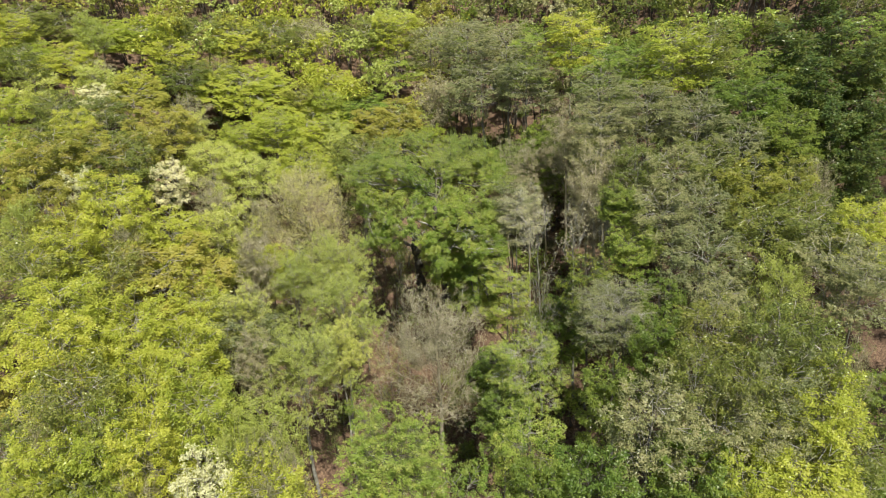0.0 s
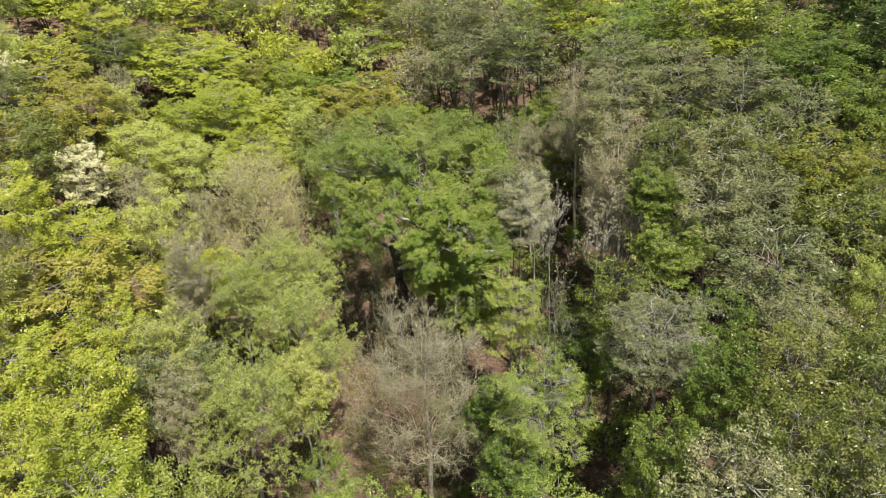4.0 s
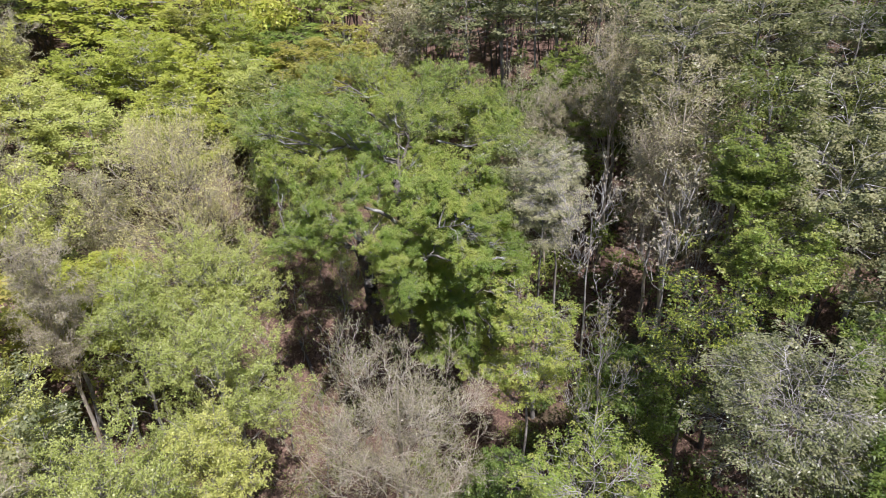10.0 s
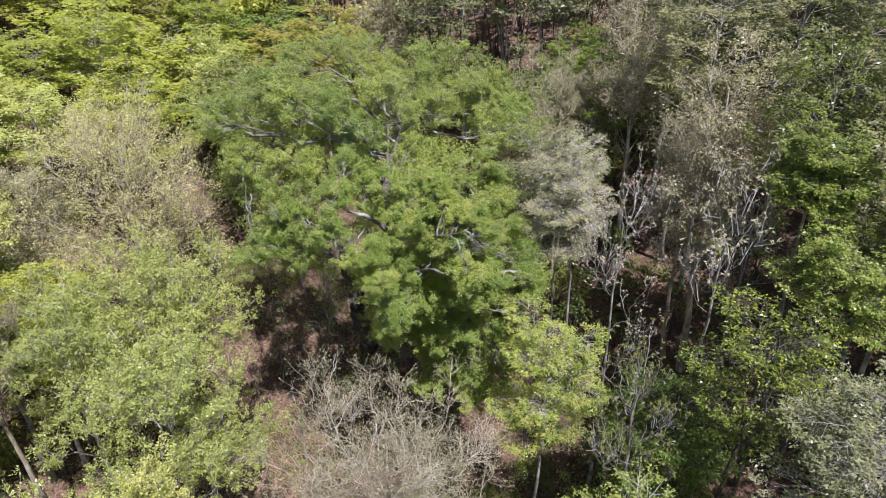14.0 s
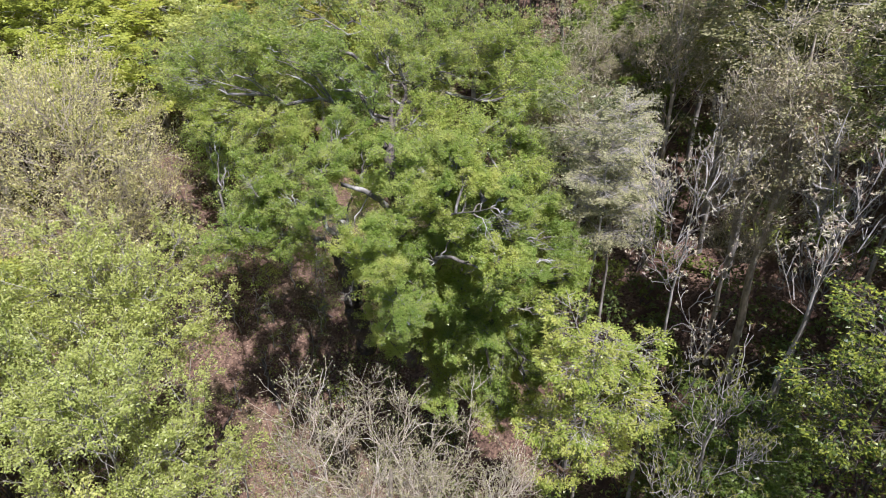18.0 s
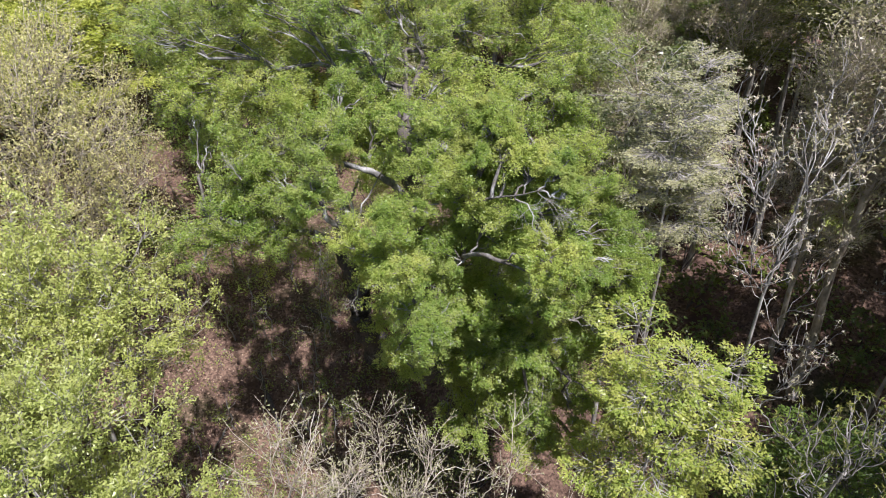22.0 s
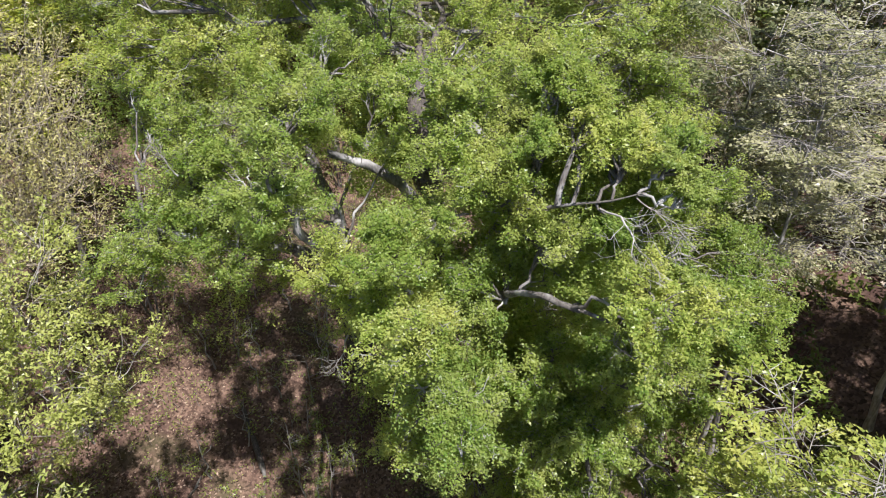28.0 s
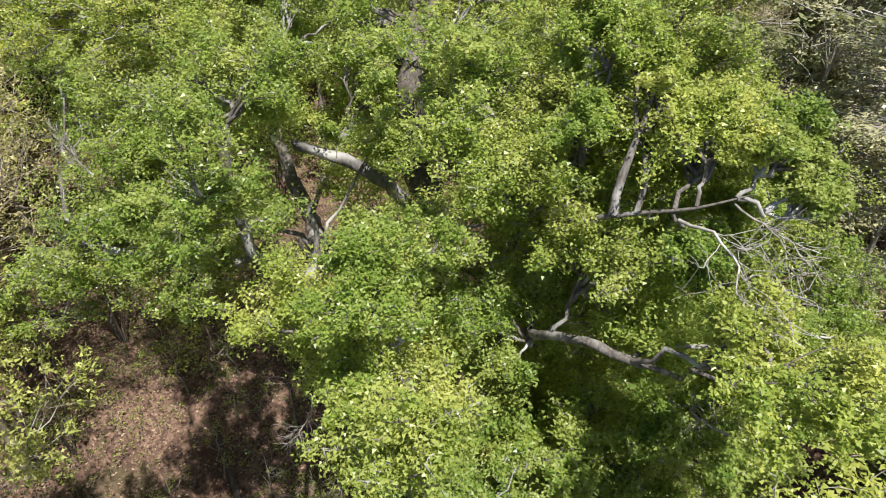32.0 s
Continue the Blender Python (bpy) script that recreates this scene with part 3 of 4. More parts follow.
def oak_clumps(seed, rows, line, leaves=11000, size=0.062):
    """Leafy clumps carried by a limb: each has its own bough from the limb's nearest stretch, lobes and leaves."""
    g = np.random.default_rng(seed)
    for x, y, z, r in rows:
        c, rad = np.array([x, y, z]), np.array([r, r, 0.8 * r]) * 1.24
        far = np.linalg.norm(line - c + np.array([0, 0, 0.8]), axis=-1)
        org = line[min(far.argmin(), len(line) - 2)]
        bough = bend([org], [c - np.array([0, 0, 0.3]) * rad], 9, [g.uniform(-0.05, 0.15)], 0.05, g)
        rr = min(0.11 if size > 0.05 else 0.038, 0.022 + 0.01 * np.linalg.norm(org - c)) * np.linspace(1, 0.4, 9)[None]
        k = 8
        lob = np.zeros((k, 6))
        lob[:, :3] = c + in_ball(k, g, 0.4) * rad * 0.85
        lob[:, 3:6] = rad * g.uniform(0.30, 0.62, (k, 1)) * np.array([1.1, 1.1, 0.8])
        start = bough[0, np.arange(k) % 5 + 4]
        limb, branch, twig, spots = grow(lob, start, g, 10, 9, int(leaves / (k * 90)), np.full(k, 0.032), 0.08, spread=0.06, shell=0.28)
        spots = spots[open_to_light(spots)]
        stay = open_to_light(branch[0][:, 5]) & open_to_light(branch[0][:, 3])
        branch = branch[0][stay], branch[1][stay]
        stay = open_to_light(limb[0][:, 8]) & open_to_light(limb[0][:, 5])
        limb = limb[0][stay], limb[1][stay]
        stay = open_to_light(twig[0][:, 3])
        twig = twig[0][stay], twig[1][stay]
        v0, f0 = tubes(bough, rr, 6)
        v1, f1 = tubes(*limb, 5)
        v2, f2 = tubes(branch[0], branch[1] * 0.7, 3)
        deep = np.zeros((4, 6))
        deep[:, :3] = c + np.array([-0.05, 0.84, -0.6]) * g.uniform(1.3, 2.6, (4, 1)) + g.normal(0, 0.5, (4, 3)) * r
        deep[:, 3:6] = rad * 0.75
        more = grow(deep, np.repeat(bough[0, 2:3], 4, 0), g, 9, 7, 14 if size > 0.05 else 30, np.full(4, 0.03), 0.05, spread=0.10)
        inner = more[3][open_to_light(more[3])]
        tagged(part("inner_foliage", mesh_from("inner_foliage", *leaf_quads(inner, 0.085 if size > 0.05 else 0.06, g, 1.2, 0.62, 0.25, None, True), LEAF["oak"]), OAK), kind="stuff")
        part("bough", mesh_from("bough", np.concatenate([v0, v1, v2]), np.concatenate([f0, f1 + len(v0), f2 + len(v0) + len(v1)]), BARK_OAK, True), OAK, "pale grey forking bough")
        tagged(part("twig_spray", mesh_from("twig_spray", *tubes(twig[0][:, ::3], twig[1][:, ::3], 3), BARK_OAK), OAK), kind="stuff")
        tagged(part("foliage", mesh_from("foliage", *leaf_quads(spots, size, g, 1.3, 0.75, 0.25, None, True), LEAF["oak"]), OAK), kind="stuff")


# main trunk: dark furrowed bark, also standing in for the crown's shade on it
TRUNK = oak_stem("trunk", ((-4.3, 10.5, -12.5), (-3.82, 3.6, -2.77), (-4.09, 2.84, 0.27), (-4.4, 2.06, 3.3), (-3.9, 2.6, 4.6)), 0.62, 0.34, "leaning furrowed dark trunk, its colour deepened for crown shade", 16, bark=BARK_DARK)
STEM = oak_stem("second_trunk", ((-0.74, 2.75, -5.33), (-0.71, 2.13, -2.91), (-1.1, 0.09, 3.34), (-1.28, 0.26, 8.26), (-1.37, 0.6, 9.75)), 0.52, 0.22, "grey-brown furrowed trunk with a broken top", 16, True, ((3, 0.48),), BARK_TRUNK)
oak_stem("dead_limb", ((-1.24, -0.13, 6.96), (-1.6, -0.64, 7.92), (-2.14, -0.72, 8.48), (-3.02, -0.8, 8.87)), 0.14, 0.09, "bleached bare broken limb", 12, True, ((1, 0.42), (2, 0.42)), BARK_DEAD)
dead_spray(80, ((1.81, -4.27, 9.93), (2.05, -4.61, 9.98), (2.15, -5.04, 9.92), (2.13, -5.3, 9.74)), 0.022, 0.75)
dead_spray(81, ((2.33, -4.32, 10.18), (2.58, -4.58, 10.01), (2.82, -4.88, 9.79)), 0.015, 0.60)
dead_spray(82, ((-4.54, -1.18, 9.53), (-4.83, -1.26, 9.75), (-5.06, -1.34, 9.97)), 0.025, 0.40)
dead_spray(83, ((-6.41, -1.17, 8.57), (-6.52, -1.18, 8.88), (-6.65, -1.2, 9.18)), 0.019, 0.40)
dead_spray(84, ((-2.59, -3.94, 6.64), (-2.65, -4.33, 6.63), (-2.76, -4.6, 6.61)), 0.019, 0.35)
dead_spray(85, ((2.96, -4.92, 6.98), (2.54, -5.0, 7.37), (2.35, -5.0, 7.7)), 0.022, 0.30)
dead_spray(86, ((-0.24, -2.78, 8.76), (-0.64, -3.07, 8.87), (-0.94, -3.24, 8.98)), 0.025, 0.45)
dead_spray(87, ((-4.87, -1.87, 8.81), (-4.41, -2.22, 8.84), (-3.26, -2.64, 8.79)), 0.012, 0.40)
dead_spray(88, ((-0.1, -3.51, 6.53), (-0.17, -3.98, 6.58), (-0.31, -4.34, 6.6)), 0.019, 0.30)
LIMB_B = oak_stem("limb", ((-3.9, 2.6, 4.6), (-5.21, 5.09, 6.24), (-7.59, 5.82, 8.75), (-10.15, 6.84, 9.22)), 0.18, 0.04, "lichen-grey crooked limb", 12, False, ((1, 0.14),))
LIMB_C = oak_stem("limb", ((-4.48, 3.37, 2.46), (-5.45, 2.09, 4.05), (-7.03, 0.23, 5.72), (-8.56, 0.08, 6.32)), 0.20, 0.07, "lichen-grey crooked limb")
LIMB_D = oak_stem("limb", ((-3.9, 2.6, 4.6), (-2.96, -2.0, 7.01), (-3.71, -2.41, 7.94), (-3.75, -2.34, 8.52), (-3.96, -1.95, 10.24)), 0.17, 0.06, "lichen-grey crooked limb", 12, False, ((1, 0.34), (2, 0.3)))
LIMB_E = oak_stem("limb", ((-1.28, 0.26, 8.26), (-1.36, 2.95, 9.21), (-1.59, 6.59, 9.78), (0.17, 8.68, 9.22)), 0.13, 0.04, "lichen-grey crooked limb", bark=BARK_TRUNK)
LIMB_F = oak_stem("limb", ((-1.28, 0.26, 8.26), (-0.34, 0.11, 9.52), (0.66, -0.21, 8.47), (2.64, 3.39, 9.0), (5.28, 7.12, 8.9)), 0.13, 0.04, "lichen-grey crooked limb")
LIMB_G = oak_stem("limb", ((-1.1, 0.09, 3.34), (0.57, -2.88, 9.11), (0.81, -3.59, 9.35), (1.18, -3.99, 9.8), (1.95, -4.28, 10.07), (2.52, -4.34, 10.32)), 0.13, 0.01, "lichen-grey crooked limb", 12, False, ((2, 0.08), (3, 0.14), (4, 0.12)))
LIMB_H = oak_stem("limb", ((-1.36, 2.95, 9.21), (-0.79, 6.26, 9.37), (-1.26, 10.02, 9.29), (1.68, 12.69, 9.59)), 0.12, 0.04, "lichen-grey crooked limb", bark=BARK_TRUNK)
LIMB_I = oak_stem("limb", ((1.18, -3.99, 9.8), (1.21, -3.76, 10.26), (1.53, -3.46, 10.8), (1.68, -2.93, 11.31)), 0.06, 0.01, "lichen-grey crooked limb", 12, False, ((0, 0.05),))
LIMB_J = oak_stem("limb", ((-4.16, 3.7, 1.27), (-2.18, -2.3, 6.59), (-1.49, -4.23, 8.19), (-0.87, -5.77, 7.86)), 0.18, 0.06, "lichen-grey crooked limb")
LIMB_K = oak_stem("limb", ((-0.9, 0.61, 1.59), (0.33, -2.46, 6.41), (0.58, -3.94, 7.76), (1.03, -4.46, 8.23), (1.63, -4.87, 8.2)), 0.13, 0.05, "lichen-grey crooked limb", 12, False, ((1, 0.2), (2, 0.38), (3, 0.38)))
LIMB_L = oak_stem("limb", ((-0.83, 1.61, -1.96), (0.48, -1.1, 3.29), (1.83, -2.88, 4.28), (2.82, -3.56, 4.23)), 0.17, 0.06, "lichen-grey crooked limb")
oak_clumps(31, ((-6.1, 2.7, 9.7, 1.33), (-10.2, 6.2, 10.5, 1.68), (-8.2, 7.9, 10.4, 1.79), (-8.9, 4.4, 9.4, 1.63), (-5.5, 5.7, 9.9, 1.68)), LIMB_B)
oak_clumps(32, ((-9.9, 4.6, 7.5, 1.52), (-6.9, 1.4, 7.9, 1.52), (-7.7, 0.9, 6.2, 1.58), (-6.1, 0.3, 5.4, 1.58), (-8.4, 0.1, 5.3, 1.38)), LIMB_C)
oak_clumps(33, ((-3.7, -1.4, 10.3, 1.04), (-3.7, -3.5, 10.0, 0.96), (-3.4, 1.2, 10.2, 1.03), (-2.0, -0.8, 9.0, 0.78)), LIMB_D, 18000, 0.048)
oak_clumps(34, ((-2.9, 3.7, 10.7, 1.71), (-1.2, 8.0, 10.4, 2.01), (1.2, 7.0, 10.3, 1.95), (-0.3, 3.0, 10.0, 1.52), (-0.6, -1.4, 10.5, 1.10)), LIMB_E)
oak_clumps(35, ((3.6, 7.4, 10.6, 2.17), (5.5, 5.8, 10.1, 1.68), (1.8, 1.3, 10.2, 1.42), (3.7, 1.7, 9.6, 1.47), (4.6, 0.1, 8.9, 1.24)), LIMB_F)
oak_clumps(36, ((1.2, -2.1, 10.5, 1.13), (2.3, -3.2, 10.3, 1.08), (-0.3, -3.5, 10.1, 0.84), (4.2, -2.0, 8.3, 1.22), (5.2, -2.2, 7.2, 0.99)), LIMB_G, 18000, 0.048)
oak_clumps(37, ((-8.7, 6.9, 11.8, 1.74), (-6.9, 9.6, 12.0, 1.86), (-4.3, 10.8, 11.9, 1.91), (-2.4, 6.8, 11.9, 1.74), (0.0, 10.5, 11.7, 1.91), (2.2, 10.6, 12.0, 1.91), (4.3, 8.6, 11.2, 1.70), (4.9, 5.1, 10.3, 1.45), (1.0, 6.4, 11.5, 1.74), (-11.0, 5.9, 10.4, 1.74), (5.8, 7.8, 10.9, 0.93), (-5.4, 5.6, 12.0, 1.55), (-4.1, 3.6, 12.1, 1.34), (-6.5, 4.6, 12.4, 1.36)), LIMB_H)
oak_clumps(39, ((-1.4, -4.8, 9.6, 0.80), (-2.3, -4.7, 8.6, 0.84), (-1.1, -6.2, 8.9, 0.87), (-0.6, -6.4, 7.5, 0.91), (-1.5, -5.7, 5.2, 0.78)), LIMB_J, 20000, 0.045)
oak_clumps(40, ((1.2, -3.5, 8.9, 1.00), (2.4, -5.9, 9.4, 0.87), (3.8, -4.5, 7.8, 0.75), (0.5, -3.6, 7.5, 1.04), (5.7, -3.1, 6.2, 0.85)), LIMB_K, 18000, 0.048)
oak_clumps(41, ((1.8, -2.8, 4.9, 1.60), (1.6, -2.8, 2.6, 1.71), (3.5, -3.2, 4.6, 1.42), (3.2, -2.8, 1.7, 1.38), (0.6, -2.2, 3.6, 1.33)), LIMB_L, 18000, 0.048)
oak_clumps(61, ((2.2, -3.1, 1.0, 1.39), (0.8, -3.3, 2.4, 1.07), (3.6, -3.6, 0.5, 1.31), (4.5, -2.7, 2.4, 1.19), (5.4, -2.5, 4.3, 1.13), (6.0, -2.4, 6.0, 0.76), (1.2, -3.6, -0.4, 1.34), (3.4, -4.3, -1.2, 1.25), (5.0, -3.3, 0.0, 0.98), (1.1, -4.2, 5.9, 0.86), (2.3, -4.3, 4.4, 0.97), (2.8, -4.6, 6.4, 0.67), (0.3, -4.2, 5.3, 0.71), (1.3, -4.4, 3.5, 0.91)), LIMB_L)
oak_clumps(64, ((0.5, 0.5, 4.5, 1.5), (2.5, 0.3, 4.2, 1.5), (4.2, -0.3, 3.6, 1.4), (-0.6, -0.6, 4.9, 0.9), (1.5, -0.8, 1.2, 1.5), (3.0, 0.5, 1.8, 1.5), (0.4, -1.2, 0.8, 1.2), (4.6, -1.0, 1.4, 1.3)), LIMB_L, 9000, 0.07)
oak_clumps(65, ((2.0, 1.5, 6.2, 1.4), (3.8, 1.6, 5.8, 1.4), (0.6, 1.2, 6.8, 1.2), (5.2, 0.8, 6.4, 1.3), (-2.4, 3.4, 7.4, 1.3), (-0.2, 4.2, 7.8, 1.4)), LIMB_F, 9000, 0.07)
oak_clumps(62, ((-1.9, 1.1, 9.6, 0.94), (-6.2, 0.2, 7.7, 0.96)), LIMB_D)
oak_clumps(63, ((1.7, -3.0, 11.2, 0.54), (2.2, -3.7, 10.7, 0.52), (1.0, -3.0, 10.5, 0.58), (2.9, -3.9, 10.6, 0.49), (3.2, -4.3, 10.1, 0.43), (1.3, -2.4, 11.5, 0.53), (0.7, -2.9, 9.6, 0.40), (2.1, -4.3, 9.4, 0.39)), LIMB_G, 14000, 0.045)

# ---- the forest ----
PROTO = {}


def proto(kind, variant, close):
    if (kind, variant, close) not in PROTO:
        PROTO[kind, variant, close] = tree(kind, 100 * (1 + list(KINDS).index(kind)) + variant, 22.0, 3.2, 0.55 if close else 0.32, None if kind == "dark" else 0.70)
    return PROTO[kind, variant, close]


def lean_at(x):
    """Trees on the gully's sides lean towards the light in its middle."""
    return max(-10.0, min(10.0, -(x + 2) * 0.35))


def foot(x, y, top):
    lean = lean_at(x)
    x0 = x - (top - float(ground_z(x, y))) * 0.85 * math.sin(radians(lean))
    return x0, y, float(ground_z(x0, y)) - 0.1, lean


def plant(kind, x, y, top, radius, turn=0.0, variant=0):
    """A tree whose crown tops out at height top over (x, y)."""
    x0, y0, z, lean = foot(x, y, top)
    s, w = max(6.0, top - z) / 22.0, radius / 3.2
    return copy_thing(proto(kind, variant % 2 if y < 14 else variant, y < 14), pose(x0, y0, z, 0, lean, 0) @ pose(0, 0, 0, 0, 0, turn) @ Matrix.Diagonal((w, w, s, 1)))


def specimen(kind, seed, x, y, top, radius, bottom, detail=1.0, limb_scale=1.0):
    """A nearer tree with a build of its own. bottom: the height where its crown begins."""
    x0, y0, z, lean = foot(x, y, top)
    h = top - z
    ob = tree(kind, seed, h, radius, detail, (bottom - z) / h, limb_scale)
    ob.matrix_world = pose(x0, y0, z, 0, lean, 0)
    return ob


stand_rng = np.random.default_rng(5)
PLACED = []


def stand(kind, rows):
    for x, y, top, r in rows:
        PLACED.append((x, y, r))
        plant(kind, x, y, top, r * stand_rng.uniform(1.1, 1.3), stand_rng.uniform(0, 360), int(stand_rng.integers(3)))


specimen("bud", 1, -0.9, -11.8, 10.0, 7.0, -2.6, 1.6, 1.2)
specimen("fresh", 2, 6.4, -6.3, 7.5, 2.8, -0.7, 1.3, 0.8)
specimen("frost", 3, 7.5, 0.1, 12.6, 2.1, 6.2, 1.0, 0.8)
specimen("star", 4, 9.5, -3.6, 13.6, 2.7, 5.6, 1.3, 0.65)
specimen("star", 5, 16.6, -1.7, 12.7, 2.8, 5.6, 1.0, 0.65)
specimen("bud", 6, 15.6, 4.2, 13.4, 3.4, 4.7, 0.9, 1.0)
specimen("tipped", 7, 13.7, -9.7, 11.5, 2.9, 4.6, 1.2, 0.9)
specimen("silver", 8, 15.2, -16.0, 13.6, 3.4, 8.0, 1.2, 0.9)
specimen("green", 9, 17.5, -7.1, 13.0, 2.7, 9.0, 1.0, 0.8)
specimen("mid", 10, 17.5, -4.3, 15.7, 2.1, 12.3, 0.9, 0.8)
specimen("tan", 11, -16.5, 5.0, 12.3, 6.0, 3.8, 2.0, 1.1)
specimen("pale", 12, -12.3, -3.4, 9.6, 4.4, 4.2, 1.6, 1.0)
specimen("pale", 13, -10.7, -8.6, 7.7, 4.3, 1.6, 1.6, 1.0)
specimen("pale", 14, -16.2, -5.6, 8.9, 3.1, 0.5, 1.0, 1.0)
specimen("fresh", 15, 8.0, -17.1, 7.9, 3.5, 0.7, 1.2, 0.9)
specimen("mid", 16, 11.8, -8.0, 4.4, 2.9, -2.9, 0.9, 0.8)
specimen("green", 17, -2.9, -30.1, 12.8, 3.9, 3.0, 1.5, 1.0)
specimen("bud", 18, 9.5, 12.3, 12.7, 2.1, 3.7, 0.8, 0.8)
specimen("bud", 19, 11.6, 13.0, 11.8, 1.7, 3.2, 0.8, 0.8)
specimen("frost", 20, 9.3, 3.3, 11.3, 2.1, 4.9, 0.8, 0.8)
specimen("star", 21, 12.7, -6.7, 15.1, 1.8, 9.5, 0.6, 0.8)
specimen("pale", 23, -13.0, -16.8, 9.8, 5.0, 0.9, 1.6, 1.0)
specimen("pale", 24, -18.5, -14.0, 11.2, 2.9, 4.3, 1.0, 1.0)
specimen("bud", 25, -17.2, -17.7, 8.7, 2.3, 3.5, 0.9, 0.9)
specimen("dusk", 26, 9.5, -9.6, 8.9, 2.6, 1.2, 1.0, 0.9)
specimen("pale", 29, -9.8, -14.0, 6.6, 2.8, 1.4, 1.0, 0.9)
# two low trees added to cover sunlit ground with a deeper tone
specimen("mid", 27, 4.4, -13.4, 2.2, 2.3, -4.0, 0.8, 0.7)
specimen("mid", 28, 5.4, -19.5, 3.2, 2.6, -3.0, 0.8, 0.7)
specimen("bud", 22, -19.5, -6.5, 12.6, 2.7, 4.9, 0.9, 0.9)
PLACED += [(-9.8, -14.0, 2.8), (4.4, -13.4, 2.3), (5.4, -19.5, 2.6), (-0.9, -11.8, 6.5), (6.4, -6.3, 3.0), (7.5, 0.1, 2.5), (9.5, -3.6, 2.7), (16.6, -1.7, 2.8), (15.6, 4.2, 3.4), (13.7, -9.7, 3.1), (15.2, -16.0, 3.4), (17.5, -7.1, 2.7), (17.5, -4.3, 2.1), (-16.5, 5.0, 6.0), (-12.3, -3.2, 4.8), (-11.0, -9.5, 4.5), (-16.2, -5.6, 3.1), (8.0, -17.1, 3.5), (11.8, -8.0, 2.9), (-2.9, -30.1, 4.2), (9.5, 12.3, 2.1), (11.6, 13.0, 1.7), (9.3, 3.3, 2.1), (12.7, -6.7, 1.8), (-13.0, -16.8, 5.0), (-18.5, -14.0, 2.9), (-17.2, -17.7, 2.3), (9.5, -9.6, 2.6), (-19.5, -6.5, 2.7)]
stand("olive", ((25.6, -22.3, 16.7, 2.6), (-25.1, -33.2, 11.0, 2.4), (29.6, -29.4, 11.4, 2.1), (-24.9, -28.5, 17.0, 3.0), (21.9, -26.2, 16.4, 2.0), (19.0, -25.6, 15.6, 1.9), (27.3, -24.0, 17.7, 2.2), (21.5, -20.8, 15.3, 2.4), (-34.5, -16.5, 18.8, 3.0), (-30.0, -14.1, 15.7, 2.7), (29.3, -9.5, 17.3, 3.0), (32.6, -9.0, 18.1, 2.7), (26.6, -0.1, 18.6, 2.8), (20.1, 0.8, 17.9, 2.6), (-36.4, 3.2, 17.3, 3.7), (30.5, 17.6, 24.8, 3.2), (-12.3, 18.1, 9.1, 3.7), (-39.4, 30.7, 15.2, 3.6), (-63.0, 34.1, 22.9, 4.1)))
stand("olive", ((-35.6, 34.1, 14.6, 3.3), (-58.6, 35.9, 21.5, 4.2), (-40.0, 43.9, 17.8, 4.0), (-30.8, 46.2, 16.3, 4.6), (-16.1, 53.5, 13.8, 4.9)))
stand("yellow", ((-28.3, -33.3, 11.4, 1.9), (-12.0, -32.4, 10.9, 2.6), (-26.9, -31.6, 13.3, 2.3), (-23.9, -31.0, 13.9, 2.4), (-20.1, -30.6, 14.1, 2.4), (22.0, -30.1, 11.0, 2.4), (26.1, -29.7, 11.1, 2.9), (-18.2, -26.8, 13.3, 2.6), (27.7, -26.6, 15.2, 2.4), (-22.1, -25.8, 14.4, 2.3), (-29.6, -24.5, 17.3, 2.6), (-21.9, -20.4, 12.3, 3.0), (-31.0, -19.3, 16.8, 2.9), (-26.1, -19.0, 13.9, 3.0), (-32.9, -13.3, 18.5, 2.8), (-23.2, -13.3, 11.3, 2.4), (36.6, -10.4, 18.4, 2.1), (-33.0, -6.2, 18.1, 3.1), (-28.6, -5.5, 13.3, 3.1)))
stand("yellow", ((26.1, 18.6, 24.1, 3.8), (-59.0, 24.7, 20.8, 3.4), (-25.6, 25.2, 9.8, 4.0), (-53.6, 26.8, 19.3, 3.4), (-21.4, 27.9, 8.8, 4.6), (15.7, 29.7, 22.3, 3.3), (-30.7, 33.4, 13.2, 5.6), (-53.3, 36.0, 19.5, 3.7), (-49.8, 39.3, 18.7, 4.3), (-21.1, 42.9, 9.3, 3.6), (-35.6, 43.9, 17.0, 4.5), (-10.5, 53.7, 15.4, 4.3)))
stand("bud", ((-20.4, -32.8, 11.2, 2.4), (-11.5, -30.6, 12.9, 2.6), (-27.5, -30.0, 15.8, 1.8), (29.8, -25.2, 17.2, 1.7), (-30.5, -9.3, 15.9, 2.5), (35.4, -3.4, 19.4, 2.0), (16.1, 3.1, 16.6, 4.0), (-22.6, 4.6, 9.5, 3.1), (-28.1, 5.1, 11.2, 3.0), (6.9, 9.3, 13.5, 2.9), (13.4, 12.1, 17.2, 3.0), (-36.4, 22.1, 13.9, 3.0), (-49.3, 25.4, 17.9, 3.0), (-3.4, 37.4, 10.6, 4.1), (-25.3, 50.9, 15.7, 4.8)))
stand("pale", ((-14.4, -25.2, 9.2, 2.6), (-14.0, -30.1, 13.4, 1.9), (28.6, -15.3, 16.2, 2.5), (-37.4, -11.9, 20.3, 2.3), (-25.0, 1.2, 10.6, 3.1), (-30.9, 13.2, 11.6, 3.8), (-26.4, 13.4, 9.3, 4.4), (-52.6, 16.7, 19.2, 3.1), (-46.3, 44.1, 18.7, 4.0)))
stand("white", ((-16.1, -32.4, 11.3, 2.2), (-35.9, -5.6, 19.4, 1.4), (-32.5, 4.2, 14.2, 2.0), (-46.3, 18.0, 17.1, 2.4)))
